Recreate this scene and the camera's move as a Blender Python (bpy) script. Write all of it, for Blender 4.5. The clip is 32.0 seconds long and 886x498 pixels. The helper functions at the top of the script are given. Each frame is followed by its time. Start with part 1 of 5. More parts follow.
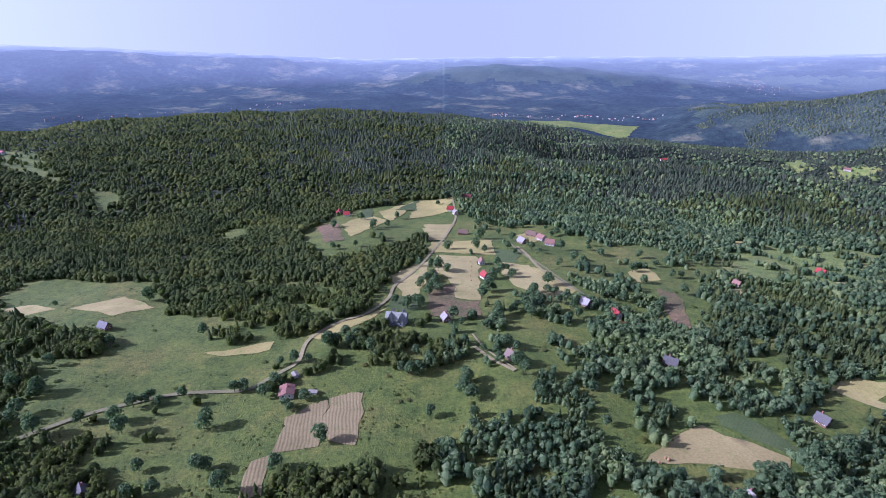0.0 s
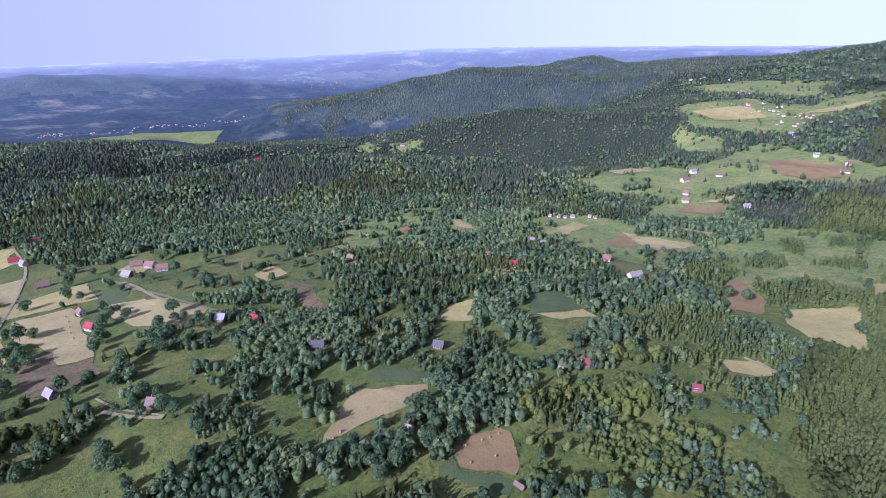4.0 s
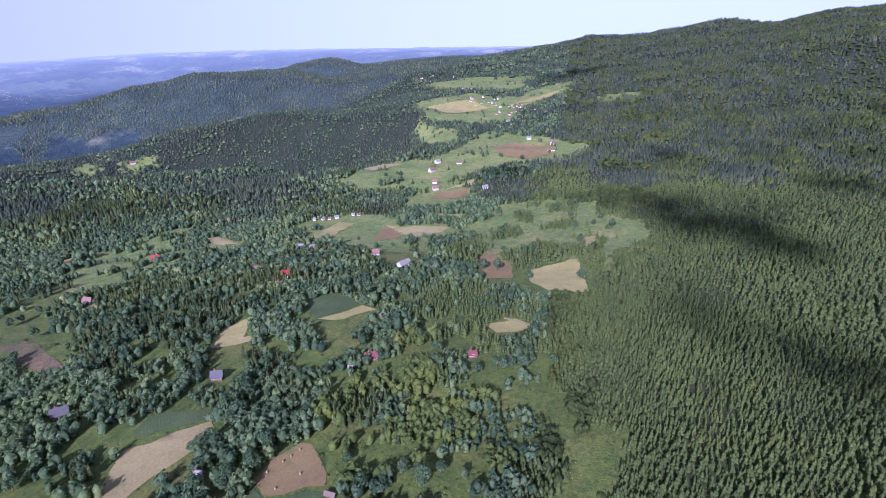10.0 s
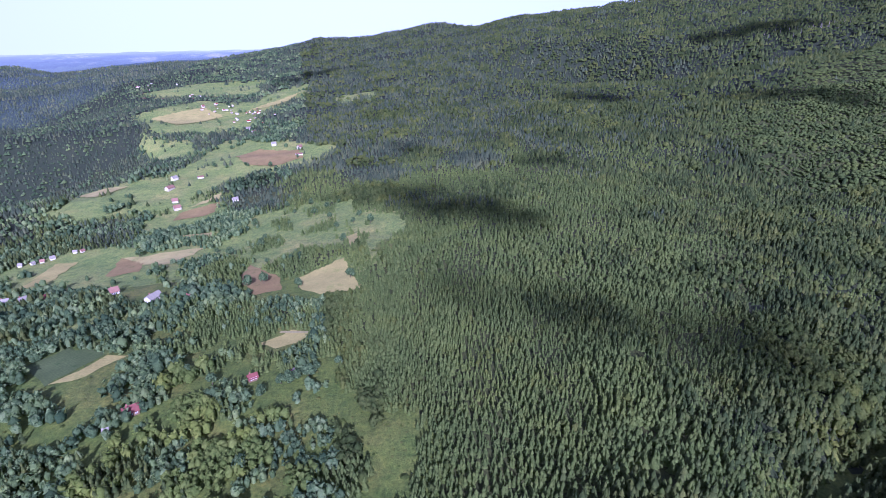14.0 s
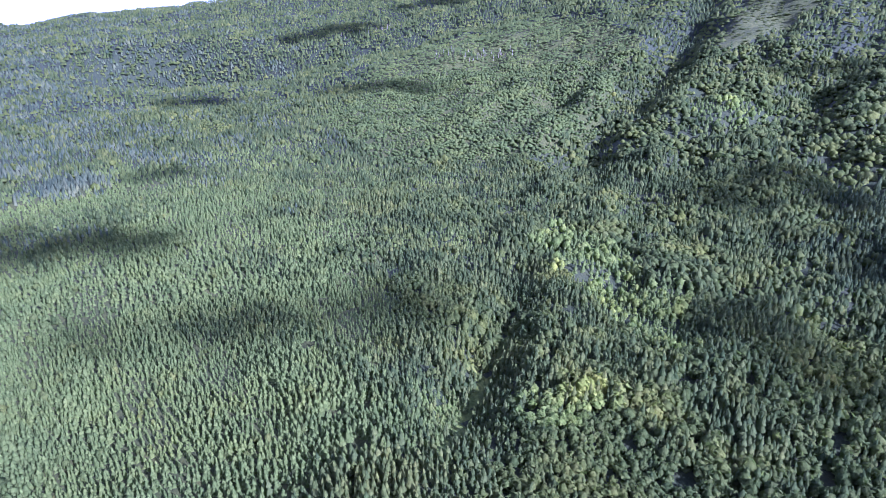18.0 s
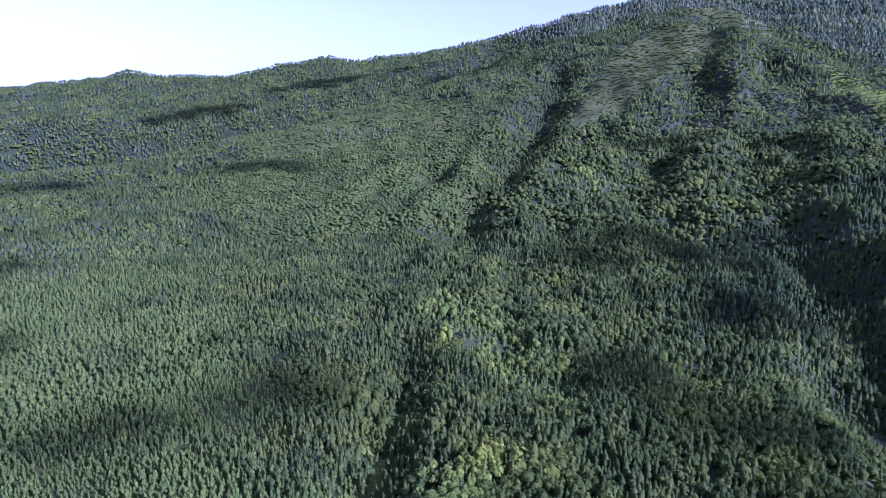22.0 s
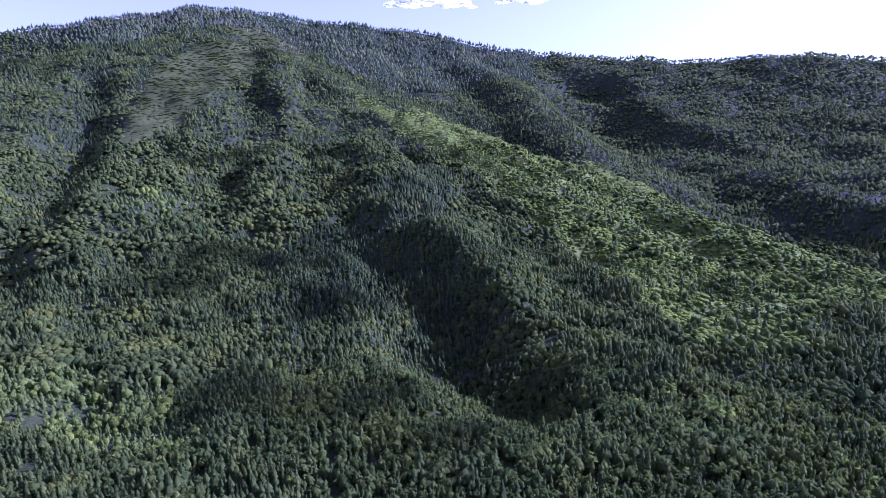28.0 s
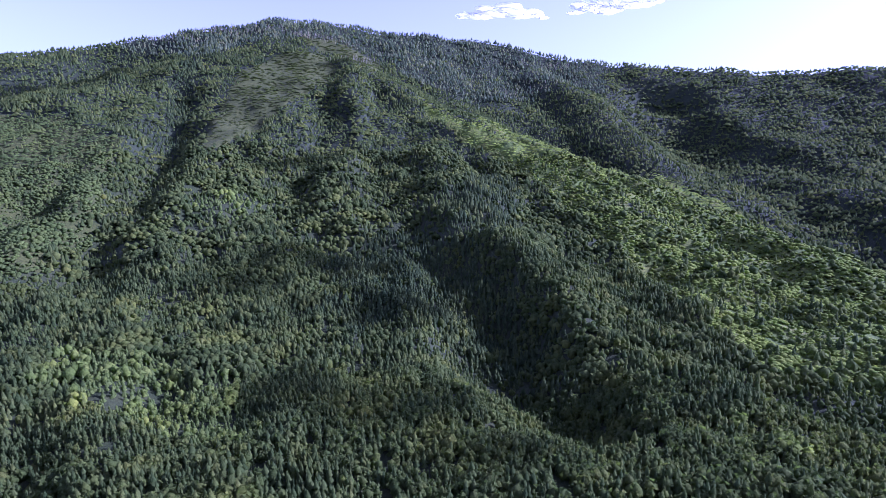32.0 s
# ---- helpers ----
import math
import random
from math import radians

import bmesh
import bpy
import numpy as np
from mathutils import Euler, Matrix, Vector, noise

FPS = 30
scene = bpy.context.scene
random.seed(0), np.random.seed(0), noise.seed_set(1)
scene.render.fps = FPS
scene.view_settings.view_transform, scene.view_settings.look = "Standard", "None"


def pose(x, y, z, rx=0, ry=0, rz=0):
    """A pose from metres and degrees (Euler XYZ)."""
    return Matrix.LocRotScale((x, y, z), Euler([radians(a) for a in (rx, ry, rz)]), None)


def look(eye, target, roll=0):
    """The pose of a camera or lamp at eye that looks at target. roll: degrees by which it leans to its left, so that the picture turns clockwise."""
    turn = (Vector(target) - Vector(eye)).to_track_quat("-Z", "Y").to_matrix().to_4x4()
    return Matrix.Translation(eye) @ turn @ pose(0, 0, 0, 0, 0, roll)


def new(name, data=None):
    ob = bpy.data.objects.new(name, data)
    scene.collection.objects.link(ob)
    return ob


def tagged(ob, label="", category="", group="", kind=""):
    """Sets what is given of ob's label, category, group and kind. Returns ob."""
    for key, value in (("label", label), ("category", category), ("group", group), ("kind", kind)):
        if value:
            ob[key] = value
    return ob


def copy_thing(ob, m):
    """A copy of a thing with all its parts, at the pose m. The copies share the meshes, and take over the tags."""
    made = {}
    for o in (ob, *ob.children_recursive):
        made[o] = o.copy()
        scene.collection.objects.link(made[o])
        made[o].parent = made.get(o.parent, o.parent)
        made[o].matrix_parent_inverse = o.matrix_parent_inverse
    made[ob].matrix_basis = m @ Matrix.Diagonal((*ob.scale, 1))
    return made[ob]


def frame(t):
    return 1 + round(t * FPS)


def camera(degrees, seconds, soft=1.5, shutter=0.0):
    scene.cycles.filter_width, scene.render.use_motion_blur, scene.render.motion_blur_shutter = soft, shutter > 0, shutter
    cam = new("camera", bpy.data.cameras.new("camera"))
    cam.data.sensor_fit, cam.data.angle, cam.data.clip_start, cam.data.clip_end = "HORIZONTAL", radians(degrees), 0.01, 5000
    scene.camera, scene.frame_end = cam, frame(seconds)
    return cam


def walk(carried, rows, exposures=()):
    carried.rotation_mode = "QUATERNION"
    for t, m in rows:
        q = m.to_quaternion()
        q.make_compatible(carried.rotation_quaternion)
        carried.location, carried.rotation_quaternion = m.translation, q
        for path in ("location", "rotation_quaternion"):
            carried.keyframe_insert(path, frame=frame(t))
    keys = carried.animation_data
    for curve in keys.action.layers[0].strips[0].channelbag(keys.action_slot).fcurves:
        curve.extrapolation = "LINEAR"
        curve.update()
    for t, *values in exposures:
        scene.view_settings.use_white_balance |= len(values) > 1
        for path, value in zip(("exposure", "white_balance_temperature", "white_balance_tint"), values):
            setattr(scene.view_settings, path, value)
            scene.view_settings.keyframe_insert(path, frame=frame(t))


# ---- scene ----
cam = camera(78.84, 32.0, soft=0.75)
EYE = (0.0, 0.0, 170.0)
# seconds, turn, tilt and lean of the hovering camera, in degrees
PAN = [
    (0, 0.00, -22.20, 0.19), (0.5, -1.13, -22.19, 0.20), (1, -4.07, -22.16, 0.19), (1.5, -9.78, -22.15, 0.14),
    (2, -16.71, -22.10, 0.06), (2.5, -23.35, -22.05, -0.03), (3, -30.37, -21.98, 0.01), (3.5, -36.94, -21.94, 0.01),
    (4, -41.69, -21.91, 0.00), (4.5, -43.81, -21.88, -0.01), (5, -44.78, -21.86, -0.02), (5.5, -46.10, -21.85, -0.00),
    (6, -48.09, -21.84, 0.04), (6.5, -50.09, -21.80, 0.07), (7, -52.38, -21.80, 0.07), (7.5, -54.84, -21.76, 0.06),
    (8, -57.26, -21.78, 0.06), (8.5, -59.65, -21.76, 0.11), (9, -62.24, -21.76, 0.07), (9.5, -64.94, -21.73, 0.04),
    (10, -67.59, -21.67, 0.06), (10.5, -69.85, -21.66, 0.05), (11, -71.86, -21.66, 0.07), (11.5, -74.15, -21.60, -0.01),
    (12, -76.27, -21.59, -0.03), (12.5, -79.54, -21.56, -0.03), (13, -83.19, -21.53, -0.08), (13.5, -88.10, -21.50, -0.14),
    (14, -93.97, -21.41, -0.05), (14.5, -100.40, -21.40, -0.17), (15, -106.87, -21.42, -0.37), (15.5, -113.48, -21.43, -0.35),
    (16, -119.61, -21.44, -0.32), (16.5, -124.68, -21.45, -0.29), (17, -128.55, -21.45, -0.26), (17.5, -131.04, -21.45, -0.23),
    (18, -132.84, -21.39, -0.22), (18.5, -134.77, -21.34, -0.36), (19, -136.52, -21.32, -0.39), (19.5, -138.27, -20.10, -0.40),
    (20, -139.41, -18.27, -0.37), (20.5, -139.97, -16.17, -0.31), (21, -140.30, -14.13, -0.24), (21.5, -141.69, -13.69, -0.29),
    (22, -145.55, -13.66, -0.36), (22.5, -151.20, -13.68, -0.41), (23, -156.84, -13.69, -0.52), (23.5, -161.53, -13.68, -0.54),
    (24, -166.68, -13.68, -0.60), (24.5, -172.94, -13.67, -0.72), (25, -179.71, -13.66, -0.92), (25.5, -186.05, -13.78, -1.22),
    (26, -191.60, -13.76, -1.30), (26.5, -195.20, -13.70, -1.34), (27, -196.10, -13.48, -1.30), (27.5, -193.46, -13.16, -1.21),
    (28, -188.79, -12.70, -1.01), (28.5, -181.94, -12.38, -0.82), (29, -174.41, -12.04, -0.45), (29.5, -167.18, -11.73, -0.26),
    (30, -164.73, -11.73, -0.05), (30.5, -164.07, -11.71, -0.03), (31, -166.77, -11.74, 0.14), (31.5, -172.89, -11.69, 0.11),
    (32, -182.14, -11.64, 0.04),
]
walk(cam, [(t, pose(*EYE, 0, 0, turn) @ pose(0, 0, 0, 90 + tilt) @ pose(0, 0, 0, 0, 0, lean)) for t, turn, tilt, lean in PAN],
     exposures=[(0, 0.66, 4730, 52), (6, 0.61, 4690, 56), (9, 0.57, 4670, 57), (13, 0.70, 4630, 60), (15.5, 1.12, 4470, 58), (17.5, 1.90, 4410, 61), (19, 1.92, 4410, 61),
                (20.5, 1.74, 4370, 60), (22, 1.22, 4400, 56), (23, 1.28, 4440, 57), (25.5, 1.58, 4440, 62), (28, 1.14, 4460, 64), (30, 1.02, 4500, 60), (32, 1.12, 4500, 60)])

# ---- sky and sun ----
SUN_HEADING, SUN_HEIGHT = 265.0, 29.0
world = bpy.data.worlds.new("sky")
scene.world = world
world.use_nodes = True
sky = world.node_tree.nodes.new("ShaderNodeTexSky")
sky.sky_type, sky.sun_disc = "NISHITA", False
sky.sun_elevation, sky.sun_rotation = radians(SUN_HEIGHT), radians(SUN_HEADING)
sky.altitude, sky.air_density, sky.dust_density, sky.ozone_density = 600, 1.0, 1.9, 3.0
# the sky's pale rim goes on a little way below the level of the eye
coord, low, join, part_xyz = (world.node_tree.nodes.new(n) for n in ("ShaderNodeTexCoord", "ShaderNodeMath", "ShaderNodeCombineXYZ", "ShaderNodeSeparateXYZ"))
low.operation = "MAXIMUM"
low.inputs[1].default_value = 0.11
world.node_tree.links.new(coord.outputs["Generated"], part_xyz.inputs[0])
world.node_tree.links.new(part_xyz.outputs[2], low.inputs[0])
for k in (0, 1):
    world.node_tree.links.new(part_xyz.outputs[k], join.inputs[k])
world.node_tree.links.new(low.outputs[0], join.inputs[2])
world.node_tree.links.new(join.outputs[0], sky.inputs["Vector"])
backg = world.node_tree.nodes["Background"]
# thin summer haze takes the depth out of the blue
pale = world.node_tree.nodes.new("ShaderNodeHueSaturation")
pale.inputs["Saturation"].default_value, pale.inputs["Hue"].default_value = 0.46, 0.528
world.node_tree.links.new(sky.outputs[0], pale.inputs["Color"])
world.node_tree.links.new(pale.outputs[0], backg.inputs[0])
backg.inputs[1].default_value = 0.1
sun = new("sun", bpy.data.lights.new("sun", "SUN"))
sun.data.energy, sun.data.angle, sun.data.color = 4.9, radians(0.6), (1.0, 0.94, 0.85)
SUN_WAY = Vector((math.sin(radians(SUN_HEADING)) * math.cos(radians(SUN_HEIGHT)),
                  math.cos(radians(SUN_HEADING)) * math.cos(radians(SUN_HEIGHT)), math.sin(radians(SUN_HEIGHT))))
sun.matrix_world = look(SUN_WAY * 3000, (0, 0, 0))

# ---- lie of the land ----
def bell(u):
    return np.clip(1 - u * u, 0, 1) ** 2


def flank(u):
    return np.clip(1 - u, 0, 1) ** 1.4


def step(v, a, b):
    u = np.clip((v - a) / float(b - a), 0, 1)
    return u * u * (3 - 2 * u)


def swell(x, y, size, seed):
    """Rolling unevenness of about one unit, for hollows and rises of that size."""
    rng = np.random.RandomState(seed)
    z = np.zeros_like(x)
    for n in range(7):
        a, ph, k = rng.uniform(0, 2 * np.pi), rng.uniform(0, 2 * np.pi), rng.uniform(0.6, 1.7)
        z = z + np.sin((x * np.cos(a) + y * np.sin(a)) * 2 * np.pi * k / size + ph)
    return z / 2.6


# crest lines: x, y, height of the ground, reach of the slope
CRESTS = [
    # long wooded rise behind the hamlet
    (bell, [(-1350, 1000, -70, 600), (-950, 1160, -58, 600), (-750, 1241, -39, 600), (-474, 1264, -30, 600), (-242, 1277, -22, 560), (148, 1241, -35, 480), (384, 1190, -100, 400)]),
    # two wooded humps
    (bell, [(107, 894, -72, 260), (239, 919, -65, 280), (400, 917, -62, 300), (527, 850, -75, 280), (672, 741, -94, 230), (704, 660, -112, 200)]),
    # hill with the hamlet's fields
    (bell, [(-120, 640, -52, 220), (10, 600, -38, 260), (60, 420, -22, 260), (0, 300, -8, 260)]),
    # wooded slopes above the valley
    (bell, [(653, 1350, -165, 420), (859, 1230, -108, 460), (1026, 1094, -53, 480), (1162, 949, -23, 480), (1306, 737, -41, 380), (1350, 600, -80, 300)]),
    (bell, [(691, 2089, -215, 700), (952, 1983, -98, 760), (1166, 1865, -66, 760), (1377, 1716, -8, 760), (1571, 1540, 38, 760), (1769, 1390, 38, 760), (1952, 1217, -4, 650), (2081, 980, -74, 450)]),
    (bell, [(2264, 1969, -20, 700), (2499, 1661, 50, 760), (2659, 1390, -18, 600)]),
    (bell, [(3053, 1711, -15, 600), (3142, 1542, 27, 600), (3223, 1364, -18, 500)]),
    # the mountain's main ridge
    (flank, [(2785, 1116, -30, 900), (2858, 913, 66, 1300), (2920, 688, 87, 1700), (2855, 508, 136, 2000), (2873, 396, 165, 2150),
             (2896, 157, 181, 2300), (2896, -145, 224, 2350), (2878, -360, 218, 2350), (2840, -590, 275, 2300), (2720, -900, 300, 2250)]),
    (flank, [(2715, -896, 301, 2000), (2655, -1007, 315, 1900), (2555, -1167, 346, 1850), (2496, -1244, 375, 1800), (2391, -1357, 347, 1800),
             (2303, -1446, 364, 1780), (2198, -1567, 358, 1780), (2026, -1692, 404, 1760), (1860, -1815, 439, 1760), (1745, -1913, 424, 1780),
             (1611, -1989, 446, 1800), (1405, -2103, 452, 1850), (1348, -2129, 485, 1880)]),
    (flank, [(1348, -2129, 485, 1880), (1195, -2184, 515, 1880), (1057, -2220, 537, 1890), (917, -2250, 570, 1890), (734, -2295, 603, 1900),
             (594, -2325, 630, 1850), (433, -2360, 631, 1700), (203, -2391, 609, 1450), (-172, -2403, 579, 1180), (-381, -2399, 542, 1120),
             (-546, -2388, 507, 1100), (-809, -2344, 475, 1100), (-1122, -2245, 449, 1120), (-1364, -2154, 414, 1170), (-1510, -2091, 420, 1200),
             (-1601, -2048, 432, 1220), (-1718, -1951, 422, 1250), (-1902, -1772, 383, 1300), (-2400, -1100, 260, 1500)]),
    # the near spur, its ribs, and the spur behind it
    (bell, [(366, -2047, 465, 560), (227, -1966, 425, 520), (112, -1846, 362, 500), (8, -1699, 291, 460), (-112, -1535, 226, 440), (-219, -1382, 170, 420),
            (-295, -1235, 129, 390), (-341, -1119, 101, 370), (-372, -938, 53, 340), (-402, -759, 23, 300), (-400, -645, 7, 270), (-378, -528, -5, 250), (-349, -411, -14, 230)]),
    (bell, [(-29, -1179, 147, 200), (-55, -998, 106, 160), (-87, -755, 60, 120), (-121, -547, 26, 95), (-124, -465, 16, 85), (-120, -368, 0, 70)]),
    (bell, [(211, -1737, 370, 240), (190, -1450, 250, 170), (167, -1168, 141, 130), (142, -969, 75, 100)]),
    (bell, [(332, -900, 76, 130), (229, -828, 53, 110), (134, -808, 46, 100)]),
    (bell, [(-458, -2202, 435, 420), (-569, -2021, 343, 400), (-650, -1732, 216, 380), (-698, -1549, 139, 360), (-705, -1379, 65, 340), (-726, -1137, -11, 320), (-721, -983, -55, 300)]),
    # rounded shoulders on the other side of the wooded cleft
    (bell, [(912, -1723, 382, 260), (680, -1403, 227, 190), (544, -1047, 118, 150), (500, -842, 78, 120)]),
    (bell, [(790, -1727, 343, 460), (851, -1528, 235, 400), (904, -1319, 190, 440), (988, -1128, 172, 430), (1045, -975, 140, 420), (1089, -846, 100, 410), (1221, -525, 15, 430)]),
    # the far edge of the view
    (bell, [(-3900, 2000, 70, 1300), (-2927, 3804, 70, 1300), (-2511, 4091, 45, 1300), (-682, 4700, -60, 1300), (996, 4650, -40, 1300), (2172, 4250, -15, 1300),
            (3087, 3640, 40, 1300), (3800, 2860, 60, 1300), (4330, 1990, 70, 1300), (4560, 1400, 78, 1300), (4600, 0, 120, 1300)]),
    (bell, [(-3200, 3000, 20, 700), (-2628, 3403, 50, 700), (-2145, 3627, 40, 700), (-1762, 3822, -2, 650), (-1241, 4017, -20, 600)]),
    (bell, [(-420, 3700, -150, 500), (-107, 3800, -88, 600), (319, 3750, -48, 620), (898, 3700, -62, 620), (1436, 3560, -105, 560), (1800, 3400, -150, 450)]),
]

# cut into the slopes: reach, then x, y and depth along each line
RAVINES = [
    (290, [(700, 1850, 20), (900, 1640, 55), (1270, 1350, 70), (1540, 1040, 60), (1640, 760, 15)]),
    (190, [(560, 1120, 30), (760, 960, 48), (880, 780, 45), (860, 560, 10)]),
    (150, [(150, 1040, 15), (330, 1080, 40), (520, 1050, 35), (640, 980, 10)]),
    (30, [(138, -128, 0), (150, -150, 9), (162, -171, 13), (174, -196, 14), (188, -223, 13), (214, -267, 10), (262, -345, 0)]),
    (55, [(122, -262, 0), (128, -300, 9), (146, -345, 8), (165, -390, 0)]),
    (70, [(-420, -1010, 0), (-455, -880, 18), (-470, -740, 20), (-455, -610, 14), (-430, -500, 0)]),
    (60, [(-120, -1330, 0), (-95, -1220, 16), (-95, -1100, 14), (-90, -1000, 0)]),
]

# valleys: rise of the sides, width of the cut and of its fading, then x, y and height of the floor along each line
VALLEYS = [
    (0.9, 40, 105, [(60, -1440, 235), (23, -1249, 158), (56, -948, 70), (13, -719, 6), (-38, -598, -18), (-64, -495, -36), (-70, -400, -42), (-95, -320, -30)]),
    (0.6, 50, 130, [(250, -1420, 195), (208, -1232, 124), (245, -1051, 86), (236, -889, 46), (136, -727, 12), (40, -690, 4)]),
    (0.8, 60, 150, [(790, -2010, 480), (759, -1850, 408), (671, -1561, 252), (537, -1183, 118), (505, -1032, 82), (455, -799, 42), (394, -626, 2), (330, -520, 0)]),
    (0.42, 140, 380, [(1040, -1860, 345), (1123, -1654, 270), (1192, -1414, 200), (1300, -1171, 142), (1513, -656, 0), (1640, -480, -45)]),
    (0.28, 90, 220, [(-880, -1980, 235), (-850, -1815, 130), (-860, -1449, 45), (-840, -1150, -25), (-800, -900, -75), (-780, -600, -95), (-760, -300, -100)]),
    (0.6, 190, 430, [(300, 1085, -120), (480, 1130, -142), (640, 1085, -158), (770, 995, -166), (920, 845, -176), (950, 680, -160)]),
]


def ground_height(x, y):
    """Height of the bare ground at arrays of places."""
    x, y = np.asarray(x, float), np.asarray(y, float)
    r = np.hypot(x, y)
    head = np.degrees(np.arctan2(x, y))
    north = step(np.cos(np.radians(head - 15)), 0.0, 0.75)
    valley = np.exp(-((head - 68) / 16) ** 2)
    z = -42 * step(r, 230, 700) * np.maximum(north, valley) - 125 * step(r, 950, 2000) * north * (1 - valley)
    z = z + 30 * valley * step(r, 1300, 2800)
    total = np.exp(z / 9.0 - 3)
    base = z.copy()
    for profile, line in CRESTS:
        best, crest, weight = np.full(x.shape, 1e9), np.zeros_like(x), np.zeros_like(x)
        for (ax, ay, az, aw), (bx, by, bz, bw) in zip(line, line[1:]):
            dx, dy = bx - ax, by - ay
            u = np.clip(((x - ax) * dx + (y - ay) * dy) / (dx * dx + dy * dy), 0, 1)
            d = np.hypot(x - ax - u * dx, y - ay - u * dy) / (aw + (bw - aw) * u)
            pull = 1 / (d + 0.03) ** 7
            crest, weight = crest + pull * (az + (bz - az) * u), weight + pull
            best = np.minimum(best, d)
        crest = crest / weight
        k = profile(best)
        h = base + (crest - base) * k
        total = total + np.where(h > base, np.exp(h / 9.0 - 3) - np.exp(base / 9.0 - 3), 0)
    z = 9.0 * (np.log(total) + 3)
    for reach, line in RAVINES:
        best, cut = np.full(x.shape, 1e9), np.zeros_like(x)
        for (ax, ay, ac), (bx, by, bc) in zip(line, line[1:]):
            dx, dy = bx - ax, by - ay
            u = np.clip(((x - ax) * dx + (y - ay) * dy) / (dx * dx + dy * dy), 0, 1)
            d = np.hypot(x - ax - u * dx, y - ay - u * dy)
            cut = np.where(d < best, ac + (bc - ac) * u, cut)
            best = np.minimum(best, d)
        z = z - cut * bell(best / reach)
    for rise, wide, fade, line in VALLEYS:
        best, floor = np.full(x.shape, 1e9), np.zeros_like(x)
        for (ax, ay, az), (bx, by, bz) in zip(line, line[1:]):
            dx, dy = bx - ax, by - ay
            u = np.clip(((x - ax) * dx + (y - ay) * dy) / (dx * dx + dy * dy), 0, 1)
            d = np.hypot(x - ax - u * dx, y - ay - u * dy)
            floor = np.where(d < best, az + (bz - az) * u, floor)
            best = np.minimum(best, d)
        v = floor + rise * (np.sqrt(best ** 2 + 900) - 30)
        cut = np.minimum(z, v) - 8 * np.log1p(np.exp(-np.abs(z - v) / 8))
        z = z + (cut - z) * (1 - step(best, wide, fade))
    far = step(r, 500, 1800)
    hilly = step(np.abs((head % 360) - 175), 70, 30)
    z = z + swell(x, y, 170, 6) * 4.0 * hilly * step(r, 380, 700) * (1 - 0.7 * step(r, 1500, 2100))
    z = z + swell(x, y, 80, 9) * 3.8 * hilly * step(r, 260, 420) * (1 - step(r, 1300, 1900))
    z = z + swell(x, y, 260, 3) * (1.6 + 2.4 * far + 3.0 * hilly * far * (1 - step(r, 1700, 2200))) + swell(x, y, 90, 4) * (0.8 + 1.2 * far) * (1 - step(r, 900, 1500)) + swell(x, y, 700, 5) * 5 * far * (r < 4200)
    return z

# ---- materials ----
def material(name, rough=0.9):
    m = bpy.data.materials.new(name)
    m.use_nodes = True
    t = m.node_tree
    b = t.nodes["Principled BSDF"]
    b.inputs["Roughness"].default_value = rough
    b.inputs["Specular IOR Level"].default_value = 0.25
    return m, t, b


def ramp_noise(t, scale, colours, detail=4.0, rough=0.6, coords="Object", offset=0.0):
    """A noise in metres run through a row of (place, colour)."""
    tc = t.nodes.new("ShaderNodeTexCoord")
    n = t.nodes.new("ShaderNodeTexNoise")
    n.inputs["Scale"].default_value, n.inputs["Detail"].default_value, n.inputs["Roughness"].default_value = scale, detail, rough
    t.links.new(tc.outputs[coords], n.inputs["Vector"])
    r = t.nodes.new("ShaderNodeValToRGB")
    while len(r.color_ramp.elements) < len(colours):
        r.color_ramp.elements.new(0.5)
    for e, (p, c) in zip(r.color_ramp.elements, colours):
        e.position, e.color = p, (*c, 1)
    t.links.new(n.outputs["Fac"], r.inputs[0])
    return r.outputs[0], n


def mixed(t, a, b, fac, mode="MIX"):
    m = t.nodes.new("ShaderNodeMix")
    m.data_type, m.blend_type = "RGBA", mode
    if hasattr(fac, "is_output"):
        t.links.new(fac, m.inputs[0])
    else:
        m.inputs[0].default_value = fac
    for v, i in ((a, 6), (b, 7)):
        if hasattr(v, "is_output"):
            t.links.new(v, m.inputs[i])
        else:
            m.inputs[i].default_value = (*v, 1)
    return m.outputs[2]


def bumped(t, b, source, strength, distance):
    bump = t.nodes.new("ShaderNodeBump")
    bump.inputs["Strength"].default_value, bump.inputs["Distance"].default_value = strength, distance
    t.links.new(source, bump.inputs["Height"])
    t.links.new(bump.outputs[0], b.inputs["Normal"])


